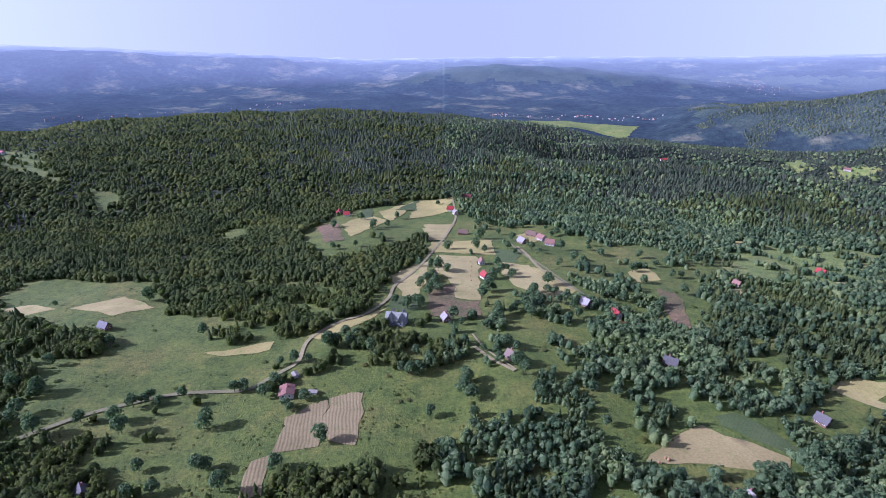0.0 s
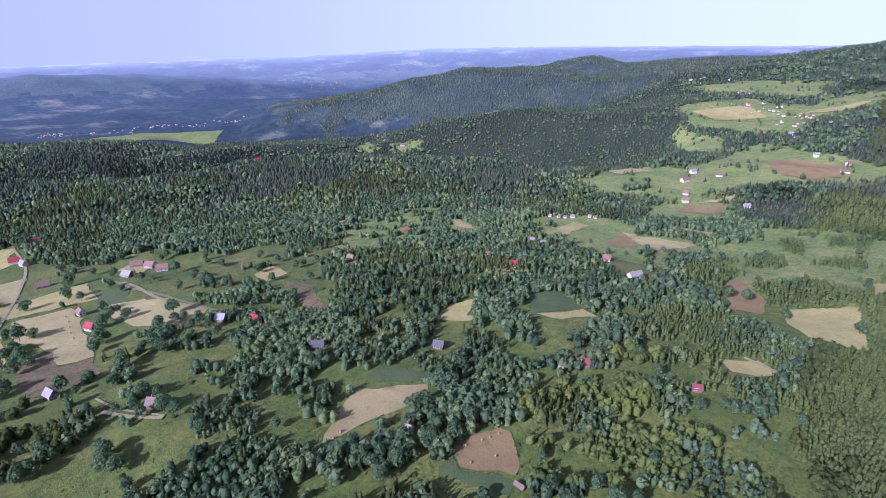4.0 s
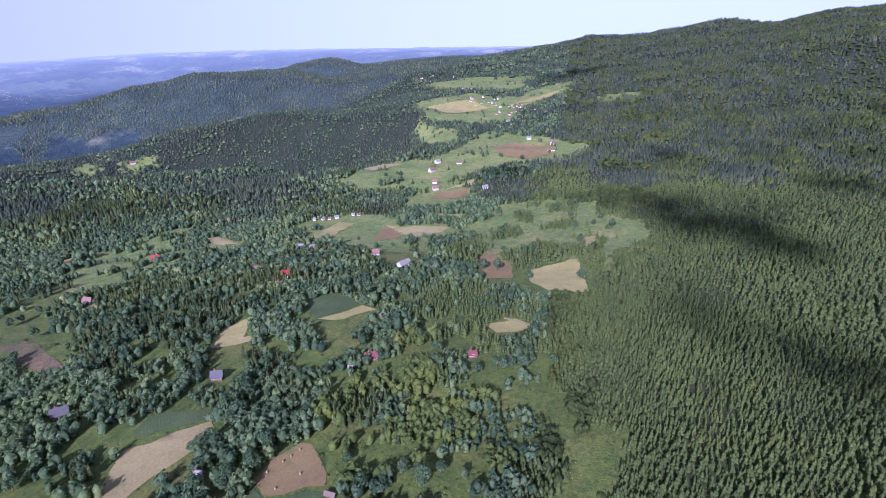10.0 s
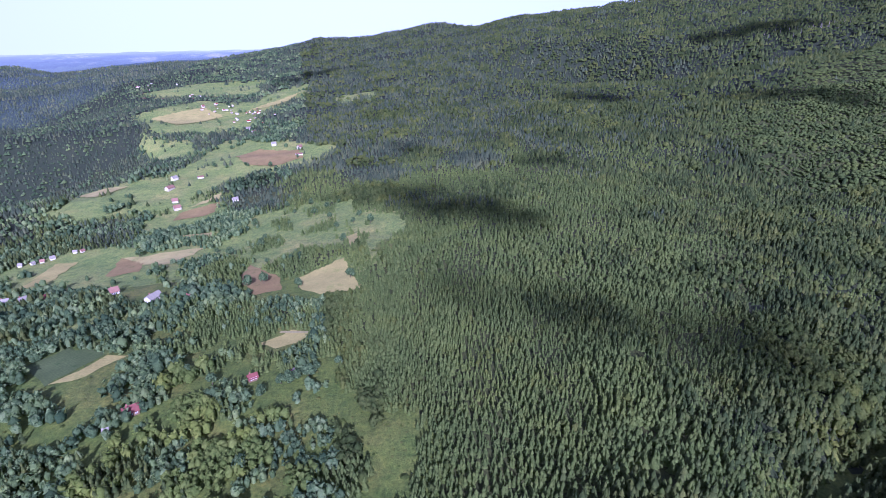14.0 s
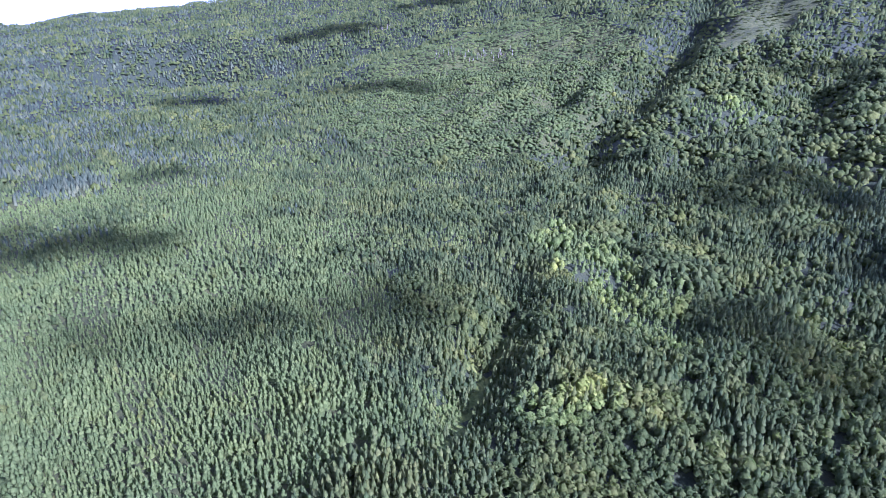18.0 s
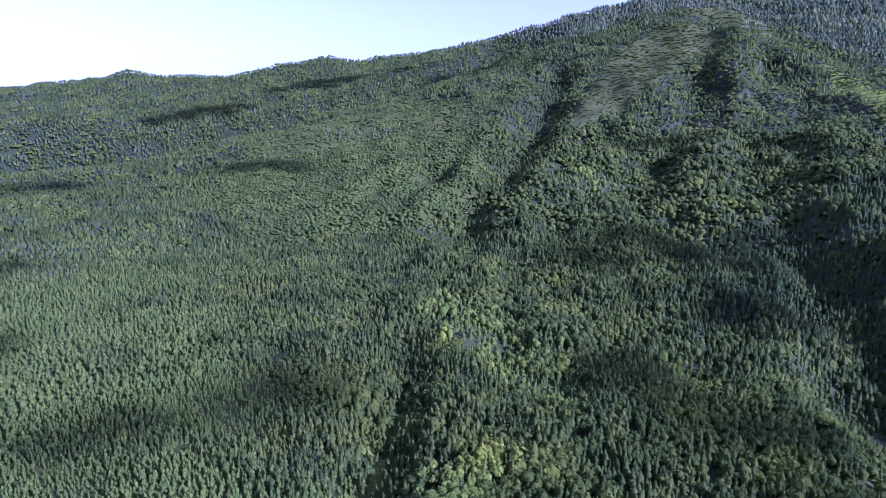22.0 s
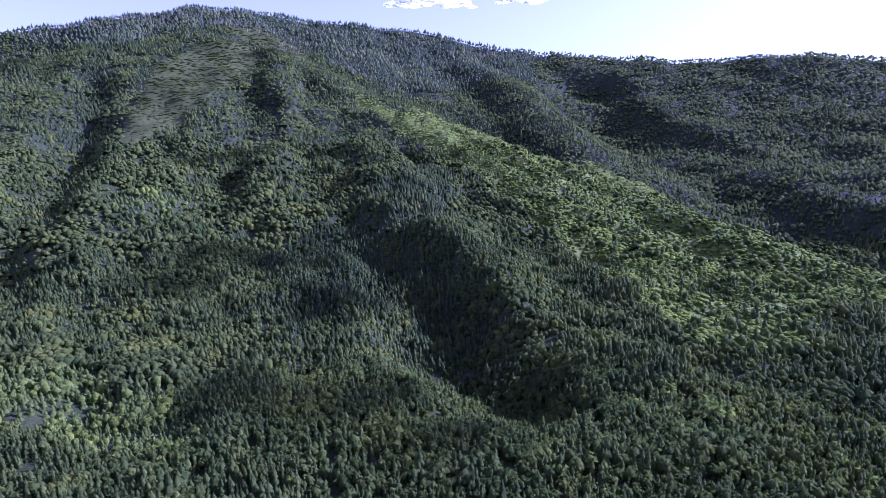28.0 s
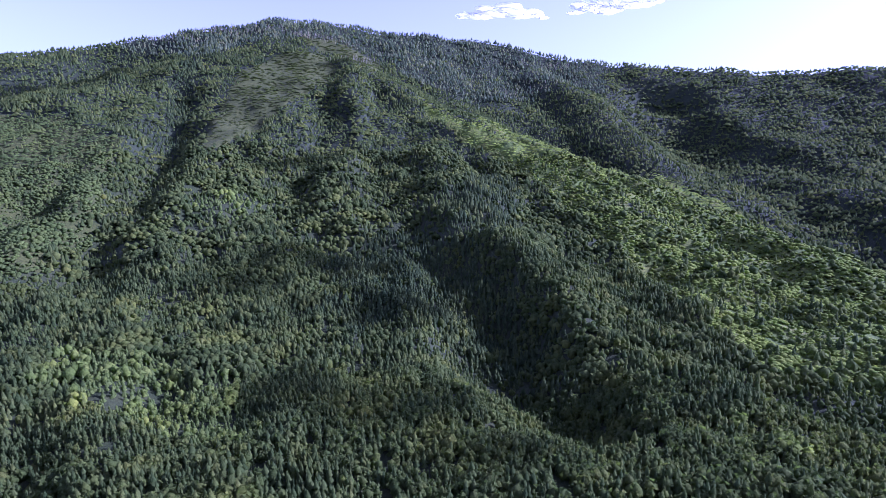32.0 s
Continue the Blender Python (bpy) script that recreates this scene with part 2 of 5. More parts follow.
def grass_material(name, dry, green, lush):
    """Grass in swathes of dry and lush growth, with tufts and herbs at three sizes."""
    m, t, b = material(name)
    big, _ = ramp_noise(t, 0.022, [(0.3, dry), (0.5, green), (0.72, lush)], 6, 0.65)
    small, n = ramp_noise(t, 0.6, [(0.32, (0.50, 0.54, 0.55)), (0.68, (1.42, 1.38, 1.3))], 6, 0.75)
    tuft, _ = ramp_noise(t, 0.13, [(0.36, (0.52, 0.64, 0.60)), (0.5, (1.0, 1.0, 1.0)), (0.66, (1.42, 1.27, 1.12))], 8, 0.8)
    herb, _ = ramp_noise(t, 0.055, [(0.40, (0.86, 0.93, 0.9)), (0.47, (1.0, 1.0, 1.0)), (0.60, (1.0, 1.0, 1.0)), (0.66, (1.16, 1.05, 0.95))], 9, 0.8)
    c = mixed(t, mixed(t, mixed(t, big, tuft, 0.85, "MULTIPLY"), small, 0.9, "MULTIPLY"), herb, 1.0, "MULTIPLY")
    t.links.new(c, b.inputs["Base Color"])
    bumped(t, b, n.outputs["Fac"], 0.9, 0.7)
    return m


def leaf_material(name, colours, shine=0.85, through_light=0.48, uneven=1.0):
    """Foliage: a colour for each clump, mottled inside it, yellower or bluer from stand to stand."""
    m, t, b = material(name, shine)
    g = t.nodes.new("ShaderNodeNewGeometry")
    r = t.nodes.new("ShaderNodeValToRGB")
    while len(r.color_ramp.elements) < len(colours):
        r.color_ramp.elements.new(0.5)
    for i, (e, c) in enumerate(zip(r.color_ramp.elements, colours)):
        e.position, e.color = i / (len(colours) - 1), (*c, 1)
    t.links.new(g.outputs["Random Per Island"], r.inputs[0])
    small, n = ramp_noise(t, 0.75, [(0.3, (0.68, 0.68, 0.70)), (0.68, (1.25, 1.25, 1.2))], 4, 0.7)
    wide, _ = ramp_noise(t, 0.012, [(0.34, (0.73, 0.76, 0.77)), (0.5, (0.97, 0.98, 0.99)), (0.66, (1.26, 1.18, 1.02))], 4, 0.55)
    grove, _ = ramp_noise(t, 0.04, [(0.36, (0.76, 0.81, 0.83)), (0.5, (1.0, 1.0, 1.0)), (0.64, (1.24, 1.14, 0.94))], 3, 0.5)
    c = mixed(t, mixed(t, mixed(t, r.outputs[0], small, 0.75, "MULTIPLY"), wide, 0.9 * uneven, "MULTIPLY"), grove, 0.85 * uneven, "MULTIPLY")
    t.links.new(c, b.inputs["Base Color"])
    b.inputs["Specular IOR Level"].default_value = 0.12
    bumped(t, b, n.outputs["Fac"], 1.0, 1.0)
    # light that comes through the leaves
    glow, both = t.nodes.new("ShaderNodeBsdfTranslucent"), t.nodes.new("ShaderNodeMixShader")
    t.links.new(mixed(t, c, (1.1, 1.25, 0.8), 1.0, "MULTIPLY"), glow.inputs[0])
    both.inputs[0].default_value = through_light
    t.links.new(b.outputs[0], both.inputs[1])
    t.links.new(glow.outputs[0], both.inputs[2])
    t.links.new(both.outputs[0], t.nodes["Material Output"].inputs[0])
    return m


MEADOW = grass_material("meadow_grass", (0.156, 0.156, 0.031), (0.105, 0.137, 0.021), (0.07, 0.109, 0.016))
PALE_MEADOW = grass_material("pale_meadow_grass", (0.259, 0.254, 0.068), (0.172, 0.218, 0.047), (0.124, 0.18, 0.037))
REGROWTH = grass_material("young_regrowth", (0.064, 0.072, 0.017), (0.055, 0.065, 0.014), (0.045, 0.056, 0.012))
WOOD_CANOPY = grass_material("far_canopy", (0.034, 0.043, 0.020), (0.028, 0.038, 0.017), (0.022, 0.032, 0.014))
SPRUCE = leaf_material("spruce_needles", [(0.069, 0.102, 0.031), (0.09, 0.124, 0.037), (0.114, 0.149, 0.043), (0.147, 0.177, 0.052)])
# needles made paler and bluer to carry the haze of distance
HAZY_HIGH_SPRUCE = leaf_material("hazy_mountain_spruce_needles", [(0.095, 0.133, 0.075), (0.123, 0.163, 0.091), (0.16, 0.196, 0.107), (0.205, 0.226, 0.124)])
YOUNG_SPRUCE = leaf_material("young_spruce_needles", [(0.12, 0.163, 0.042), (0.137, 0.186, 0.048), (0.159, 0.207, 0.053), (0.179, 0.227, 0.061)], 0.85, 0.48, 0.45)
# bluer needle colour stands in for haze over the far ridges
HAZY_RIDGE_SPRUCE = leaf_material("hazy_ridge_spruce_needles", [(0.074, 0.104, 0.057), (0.096, 0.13, 0.07), (0.122, 0.154, 0.08), (0.156, 0.182, 0.091)], 0.85, 0.48, 0.7)
# dark old needles, with the shade of the ravine's flank mixed in
OLD_SHADED_SPRUCE = leaf_material("old_shaded_spruce_needles", [(0.041, 0.063, 0.022), (0.051, 0.077, 0.026), (0.069, 0.096, 0.032), (0.086, 0.114, 0.038)], 0.85, 0.3)
# pale young leaves, brightened further to show the crest as sunlit
SUNLIT_PALE_LEAF = leaf_material("sunlit_young_leaves", [(0.157, 0.218, 0.035), (0.2, 0.263, 0.041), (0.242, 0.301, 0.048), (0.284, 0.339, 0.06)], 0.85, 0.48, 0.4)
BROADLEAF = leaf_material("broad_leaves", [(0.069, 0.117, 0.051), (0.117, 0.179, 0.071), (0.172, 0.249, 0.097), (0.253, 0.325, 0.135)])
SLOPE_LEAF = leaf_material("mountain_leaves", [(0.086, 0.12, 0.031), (0.105, 0.14, 0.035), (0.127, 0.161, 0.04), (0.154, 0.184, 0.049)], 0.85, 0.52)
BEECH_LEAF = leaf_material("beech_leaves", [(0.111, 0.153, 0.04), (0.127, 0.171, 0.044), (0.143, 0.186, 0.048)], 0.85, 0.5, 0.6)
HERBS = leaf_material("meadow_herbs", [(0.070, 0.098, 0.022), (0.092, 0.122, 0.026), (0.120, 0.138, 0.032), (0.150, 0.150, 0.044)], 0.85, 0.4)
BRIGHT_LEAF = leaf_material("fresh_leaves", [(0.146, 0.197, 0.041), (0.188, 0.242, 0.051), (0.24, 0.284, 0.064)])
SHRUB_LEAF = leaf_material("shrub_leaves", [(0.074, 0.096, 0.024), (0.086, 0.110, 0.027), (0.098, 0.122, 0.030)], 0.85, 0.48, 0.5)
DEAD_WOOD = leaf_material("dead_grey_wood", [(0.22, 0.20, 0.17), (0.34, 0.31, 0.27), (0.42, 0.39, 0.35)])


def soil_material(name, dark, light, rows=0.0, turn=0.0, contrast=0.9):
    """Field soil or stubble, with rows that far apart in metres where there are any."""
    m, t, b = material(name, 0.95)
    big, _ = ramp_noise(t, 0.05, [(0.3, dark), (0.7, light)], 6, 0.6)
    small, n = ramp_noise(t, 0.9, [(0.3, (0.75, 0.75, 0.75)), (0.7, (1.2, 1.2, 1.2))], 4, 0.7)
    weeds, _ = ramp_noise(t, 0.11, [(0.34, (0.66, 0.82, 0.62)), (0.46, (1.0, 1.0, 1.0)), (0.60, (1.0, 1.0, 1.0)), (0.70, (1.22, 1.16, 1.1))], 8, 0.72)
    c = mixed(t, mixed(t, big, small, 0.8, "MULTIPLY"), weeds, 0.9, "MULTIPLY")
    if rows:
        tc, mp, w = t.nodes.new("ShaderNodeTexCoord"), t.nodes.new("ShaderNodeMapping"), t.nodes.new("ShaderNodeTexWave")
        mp.inputs["Rotation"].default_value = (0, 0, radians(turn))
        w.inputs["Scale"].default_value, w.inputs["Distortion"].default_value, w.inputs["Detail"].default_value = 0.314 / rows, 3.5, 2
        w.inputs["Detail Scale"].default_value = 0.6
        t.links.new(tc.outputs["Object"], mp.inputs[0])
        t.links.new(mp.outputs[0], w.inputs[0])
        r = t.nodes.new("ShaderNodeValToRGB")
        r.color_ramp.elements[0].color, r.color_ramp.elements[1].color = (contrast, contrast, contrast, 1), (1.05, 1.05, 1.05, 1)
        t.links.new(w.outputs["Fac"], r.inputs[0])
        c = mixed(t, c, r.outputs[0], 0.9, "MULTIPLY")
        bumped(t, b, w.outputs["Fac"], 0.3 if contrast < 0.95 else 0.05, 0.2)
    else:
        bumped(t, b, n.outputs["Fac"], 0.5, 0.2)
    t.links.new(c, b.inputs["Base Color"])
    return m


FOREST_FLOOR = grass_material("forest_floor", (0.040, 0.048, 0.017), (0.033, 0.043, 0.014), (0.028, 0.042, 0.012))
PLOUGHED = soil_material("ploughed_soil", (0.194, 0.157, 0.06), (0.271, 0.223, 0.088), 1.6, -8, 0.93)
STUBBLE = soil_material("stubble", (0.254, 0.225, 0.062), (0.362, 0.314, 0.089), 1.9, 12, 0.985)
PALE_STUBBLE = soil_material("pale_stubble", (0.265, 0.231, 0.074), (0.381, 0.328, 0.109), 1.9, 84, 0.985)
HAYFIELD = soil_material("hay_stubble", (0.246, 0.204, 0.065), (0.327, 0.27, 0.093))
BARE_SOIL = soil_material("bare_soil", (0.19, 0.134, 0.043), (0.257, 0.187, 0.06))
DRY_GRASS = grass_material("dry_grass", (0.210, 0.141, 0.070), (0.160, 0.122, 0.050), (0.110, 0.113, 0.035))
CROP = soil_material("crop_rows", (0.060, 0.088, 0.022), (0.088, 0.120, 0.034), 1.4, 40, 0.96)
ASPHALT = soil_material("worn_asphalt", (0.162, 0.157, 0.063), (0.223, 0.216, 0.088))
GRAVEL = soil_material("gravel", (0.23, 0.201, 0.085), (0.305, 0.27, 0.118))


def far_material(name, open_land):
    """Woods, fields and villages of the distance, with miles of blue haze painted as emission."""
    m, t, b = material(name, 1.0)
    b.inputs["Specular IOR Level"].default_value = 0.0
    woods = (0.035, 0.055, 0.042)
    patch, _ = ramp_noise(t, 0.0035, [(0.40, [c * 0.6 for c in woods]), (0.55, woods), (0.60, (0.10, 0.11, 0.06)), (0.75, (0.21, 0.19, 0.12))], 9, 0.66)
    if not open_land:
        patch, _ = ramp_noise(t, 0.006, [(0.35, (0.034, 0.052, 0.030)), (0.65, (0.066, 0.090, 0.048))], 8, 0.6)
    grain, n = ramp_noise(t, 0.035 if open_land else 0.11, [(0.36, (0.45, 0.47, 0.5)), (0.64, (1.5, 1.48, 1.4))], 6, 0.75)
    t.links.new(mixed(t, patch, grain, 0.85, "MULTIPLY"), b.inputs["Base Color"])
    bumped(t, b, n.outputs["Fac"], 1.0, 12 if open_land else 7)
    # haze put into the emission, stronger with distance from the middle
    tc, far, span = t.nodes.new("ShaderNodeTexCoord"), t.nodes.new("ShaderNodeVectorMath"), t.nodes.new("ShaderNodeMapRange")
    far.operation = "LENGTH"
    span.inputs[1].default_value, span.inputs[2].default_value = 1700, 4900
    haze_glow = t.nodes.new("ShaderNodeValToRGB")
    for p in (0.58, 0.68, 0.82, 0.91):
        haze_glow.color_ramp.elements.new(p)
    for e, c in zip(haze_glow.color_ramp.elements, ((0.012, 0.017, 0.024), (0.050, 0.066, 0.090), (0.126, 0.150, 0.180), (0.184, 0.214, 0.236), (0.290, 0.328, 0.343), (0.44, 0.475, 0.475))):
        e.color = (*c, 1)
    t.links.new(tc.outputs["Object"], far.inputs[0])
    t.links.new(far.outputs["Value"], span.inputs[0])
    t.links.new(span.outputs[0], haze_glow.inputs[0])
    t.links.new(haze_glow.outputs[0], b.inputs["Emission Color"])
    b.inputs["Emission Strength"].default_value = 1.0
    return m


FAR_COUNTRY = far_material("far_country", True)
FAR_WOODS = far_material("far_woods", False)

# ---- open land, fields and ways ----
CLEARINGS = []


def clearing(trees, *corners):
    """Open grassland in the woods; trees: the share still under trees."""
    CLEARINGS.append((trees, np.array(corners, float).reshape(-1, 2)))


clearing(0.02, -354, 388, -339, 404, -225, 385, -188, 328, -152, 307, -124, 272, -91, 287, -53, 309, -40, 366, -29, 394, -26, 344, -34, 302, -69, 266, -73, 246, -92, 242, -89, 224, -146, 209, -190, 182, -203, 200, -199, 220, -222, 248, -194, 268, -234, 288, -315, 339)
clearing(0.03, -186, 178, -161, 199, -132, 214, -91, 222, -69, 248, -28, 244, -18, 231, -7, 247, 15, 256, 36, 241, 39, 220, 18, 203, -6, 189, -10, 178, -41, 175, -67, 168, -68, 157, -115, 155, -134, 161, -140, 179, -155, 189)
clearing(0.04, -152, 536, -126, 620, -41, 694, 12, 690, 34, 599, 75, 561, 127, 526, 177, 472, 123, 420, 95, 413, 109, 344, 83, 326, 48, 352, 33, 302, 33, 269, -8, 270, -32, 281, -42, 366, -19, 434, -14, 529, -46, 490, -103, 421)
clearing(0.08, 135, 468, 181, 493, 227, 482, 235, 431, 293, 480, 268, 427, 211, 400, 179, 314, 158, 283, 144, 294, 151, 342, 149, 402, 129, 423)
clearing(0, 85, 174, 105, 190, 126, 206, 148, 211, 158, 184, 143, 166, 126, 167, 84, 169)
clearing(0.05, 192, 230, 244, 249, 211, 207, 197, 213)
clearing(0.45, 25, 263, 66, 246, 58, 207, 42, 179, 21, 183, 32, 216, 17, 246)
clearing(0.2, 72, 221, 95, 223, 82, 192, 69, 188)
clearing(0.3, -5, 166, 20, 174, 17, 156, -9, 157)
clearing(0.12, 39, 369, 60, 330, 54, 289, 64, 252, 54, 237, 48, 227, 37, 198, 11, 232, 19, 266, 36, 259, 40, 301)
clearing(0.12, 78, 568, 122, 570, 173, 450, 168, 408, 129, 377, 103, 376, 99, 336, 81, 323, 39, 369)
clearing(0, 177, 215, 219, 243, 242, 235, 215, 217, 178, 187, 169, 196)
clearing(0, 265, 216, 293, 209, 283, 162, 246, 156, 222, 167, 242, 190)
clearing(0.4, 204, 172, 233, 153, 254, 119, 244, 94, 214, 98, 206, 117, 209, 129, 185, 152)
clearing(0.3, 232, 90, 271, 47, 243, 32, 215, 45, 214, 68)
clearing(0.02, 289, 95, 304, 74, 298, 58, 277, 78)
clearing(0, 398, 136, 447, 139, 393, 99, 428, 53, 361, 34, 354, 65, 363, 113)
clearing(0.05, 484, 391, 535, 385, 556, 308, 530, 256, 575, 184, 653, 185, 664, 144, 642, 63, 588, 59, 568, 5, 489, 7, 425, 25, 482, 80, 438, 121, 431, 148, 457, 179, 386, 184, 370, 191, 421, 268, 437, 329)
clearing(0.08, 243, 92, 269, 41, 231, 30, 207, 3, 182, 0, 173, 17, 197, 26, 213, 46, 225, 70)
clearing(0.05, 166, 118, 184, 107, 177, 97, 160, 108)
clearing(0.12, 132, 96, 142, 97, 165, 66, 152, 58)
clearing(0.08, 131, 136, 160, 128, 153, 113, 130, 90, 108, 117, 120, 125)
clearing(0.66, 104, 165, 158, 167, 183, 162, 172, 127, 145, 129, 127, 132, 101, 125, 86, 141)
clearing(0.6, 159, 111, 207, 107, 224, 79, 208, 66, 237, 50, 229, 16, 196, 10, 180, 31, 181, 55, 153, 63, 130, 90)
clearing(0.09, 678, 453, 810, 477, 843, 368, 935, 359, 1084, 343, 1009, 251, 971, 173, 926, 118, 849, 152, 836, 239, 735, 300, 709, 245, 641, 243, 591, 296, 645, 320, 698, 300, 656, 393)
clearing(0.1, 1154, 541, 1085, 409, 970, 373, 995, 438)
clearing(0.06, 1340, 626, 1511, 537, 1435, 373, 1661, 365, 1747, 289, 1513, 269, 1315, 338, 1171, 317, 1143, 397, 1183, 528)
clearing(0.1, 1702, 772, 1824, 674, 1844, 442, 1583, 415, 1597, 570)
clearing(0.3, 1486, 194, 1511, 85, 1403, 66, 1374, 157)
clearing(0.3, 227, 363, 242, 337, 225, 301, 203, 320)
clearing(0.05, 197, 14, 206, -6, 160, 0, 157, 22)
clearing(0.25, -891, 1079, -773, 1011, -620, 841, -554, 756, -614, 788, -744, 890)
clearing(0.1, -505, 746, -438, 702, -423, 673, -422, 625, -464, 687)
clearing(0.1, -250, 553, -232, 581, -207, 547, -226, 524)
clearing(0.4, 257, 514, 314, 522, 384, 492, 371, 432, 323, 393, 245, 400, 230, 455)
clearing(0.05, 402, 443, 413, 404, 383, 377, 373, 400)
clearing(0.45, 259, 504, 307, 529, 366, 527, 421, 521, 451, 506, 401, 444, 320, 394, 297, 402, 295, 430, 247, 434)
clearing(0, 758, 1181, 844, 1255, 792, 1155, 757, 1155)
clearing(0.2, 831, 1112, 885, 1102, 881, 1077, 828, 1095)

GROVES = []


def grove(*corners):
    """Trees that stand thick inside a clearing."""
    GROVES.append(np.array(corners, float).reshape(-1, 2))


grove(424, 107, 471, 117, 485, 103, 481, 78, 473, 55, 429, 47, 408, 67, 404, 91)
grove(491, 153, 544, 164, 549, 137, 507, 124)
grove(532, 105, 563, 105, 590, 80, 560, 71)
grove(563, 149, 609, 156, 608, 134, 565, 117)
grove(442, 199, 493, 220, 511, 202, 474, 147, 429, 131, 398, 151)
grove(394, 195, 483, 239, 496, 237, 403, 192)
grove(533, 259, 546, 260, 568, 193, 556, 191)
grove(603, 116, 631, 121, 641, 89, 617, 83)
grove(465, 56, 523, 60, 508, 45, 413, 31, 409, 42)

FIELDS = []


def field(kind, *corners):
    FIELDS.append((kind, np.array(corners, float).reshape(-1, 2)))


field("straw", -114, 569, -88, 620, -62, 585, -93, 508)
field("straw", -80, 626, -61, 661, -35, 689, -48, 627, -61, 585)
field("dry", -142, 567, -119, 574, -98, 499, -116, 492)
field("crop", -102, 643, -91, 654, -84, 609, -93, 597)
field("straw", 77, 525, 92, 544, 101, 509, 85, 486)
field("dry", 163, 372, 176, 361, 161, 304, 150, 308)
field("pale", 337, 418, 352, 417, 345, 395, 331, 402)
field("pale", 222, 375, 241, 382, 231, 362, 216, 360)
field("straw", 299, 534, 319, 530, 304, 514)
field("pale", 402, 444, 422, 443, 405, 398, 394, 412)
field("plough", -74, 207, -56, 220, -56, 199, -55, 185, -70, 183, -73, 184)
field("plough", -55, 221, -40, 224, -38, 186, -51, 190, -56, 204)
field("plough", -82, 178, -74, 182, -73, 159, -81, 159)
field("straw", -145, 264, -125, 266, -101, 279, -101, 267, -123, 260)
field("straw", -82, 283, -69, 296, -53, 306, -38, 323, -48, 300, -75, 277)
field("pale", -316, 342, -303, 351, -272, 333, -289, 325)
field("pale", -259, 333, -236, 356, -203, 334, -221, 317)
field("pale", -45, 386, -24, 422, -12, 431, -12, 388, -18, 346, -29, 347, -36, 368)
field("pale", -7, 449, 31, 444, 27, 341, 10, 341, 5, 386, -7, 401)
field("pale", 49, 421, 72, 417, 83, 353, 61, 354)
field("straw", 74, 414, 83, 408, 93, 347, 85, 351)
field("pale", -23, 574, 11, 574, 1, 505, -15, 501)
field("straw", -12, 497, 47, 501, 48, 449, -13, 460)
field("dry", -12, 368, 8, 367, 10, 339, 26, 339, 25, 310, -9, 309)
field("crop", 46, 468, 71, 455, 64, 424, 47, 430)
field("crop", -60, 644, -32, 698, -35, 642)
field("straw", -32, 689, 13, 692, 4, 634, -41, 600)
field("crop", -38, 345, -17, 346, -18, 319, -35, 319)
field("straw", 154, 411, 178, 424, 175, 393, 155, 385)
field("hay", 89, 180, 107, 194, 121, 201, 137, 189, 151, 182, 147, 175, 130, 172, 112, 177, 87, 175)
field("crop", 129, 207, 140, 210, 160, 187, 152, 183, 129, 201)
field("pale", 204, 235, 214, 236, 224, 223, 219, 217)
field("straw", 225, 246, 246, 238, 220, 223, 203, 236)
field("crop", 277, 220, 298, 208, 289, 180, 254, 196)
field("straw", 255, 192, 287, 179, 287, 166, 257, 183)
field("brown", 412, 139, 457, 142, 406, 103, 382, 99, 376, 117)
field("straw", 403, 89, 433, 55, 368, 36, 363, 66, 382, 85)
field("straw", 449, 338, 521, 351, 522, 330, 464, 324)
field("brown", 462, 273, 520, 287, 515, 261, 472, 245)
field("pale", 520, 287, 521, 258, 552, 212, 477, 229)
field("pale", 589, 264, 607, 218, 582, 219, 577, 254)
field("straw", 507, 62, 520, 52, 486, 44, 469, 53)
field("pale", 791, 477, 826, 455, 813, 412, 759, 436)
field("pale", 701, 286, 755, 259, 730, 255)
field("brown", 683, 293, 721, 251, 673, 248, 651, 289)
field("brown", 937, 291, 968, 256, 934, 183, 887, 169, 860, 207, 877, 253)
field("straw", 1322, 590, 1396, 494, 1320, 422, 1230, 495)
field("straw", 1345, 380, 1505, 303, 1552, 277, 1409, 313)
field("brown", 155, 133, 140, 138, 128, 135, 124, 127, 136, 109, 143, 112, 156, 127)
field("crop", 126, 134, 122, 126, 134, 107, 127, 103, 113, 131)
field("straw", 295, 96, 309, 75, 304, 60, 284, 80)
field("pale", 51, 433, 75, 410, 87, 350, 74, 340, 55, 366, 46, 409)
field("straw", 78, 410, 99, 357, 90, 345, 78, 384)

WAYS = []


def way(kind, width, *stops):
    WAYS.append((kind, width, np.array(stops, float).reshape(-1, 2)))


way("asphalt", 2.7, -189, 187, -185, 190, -169, 206, -153, 216, -135, 224, -116, 227, -100, 229, -91, 239, -84, 247)
way("track", 2.4, -84, 247, -80, 254, -80, 278, -66, 299, -50, 312, -39, 339, -36, 368, -23, 403, -12, 449, 4, 532, 15, 610, 12, 687)
way("asphalt", 2.4, 64, 489, 72, 448, 84, 414, 94, 374, 101, 350, 105, 340)
way("track", 2.8, 70, 472, 75, 448, 81, 406, 96, 358)
way("track", 1.3, 18, 282, 25, 261, 39, 240)
way("track", 2.2, 18, 266, 27, 251, 38, 239)
way("track", 2.2, 308, 83, 304, 59)
field("pasture", 294, 2105, 400, 2150, 485, 2184, 597, 2094, 736, 2059, 630, 1867, 545, 1977, 400, 1990)

STANDS = []


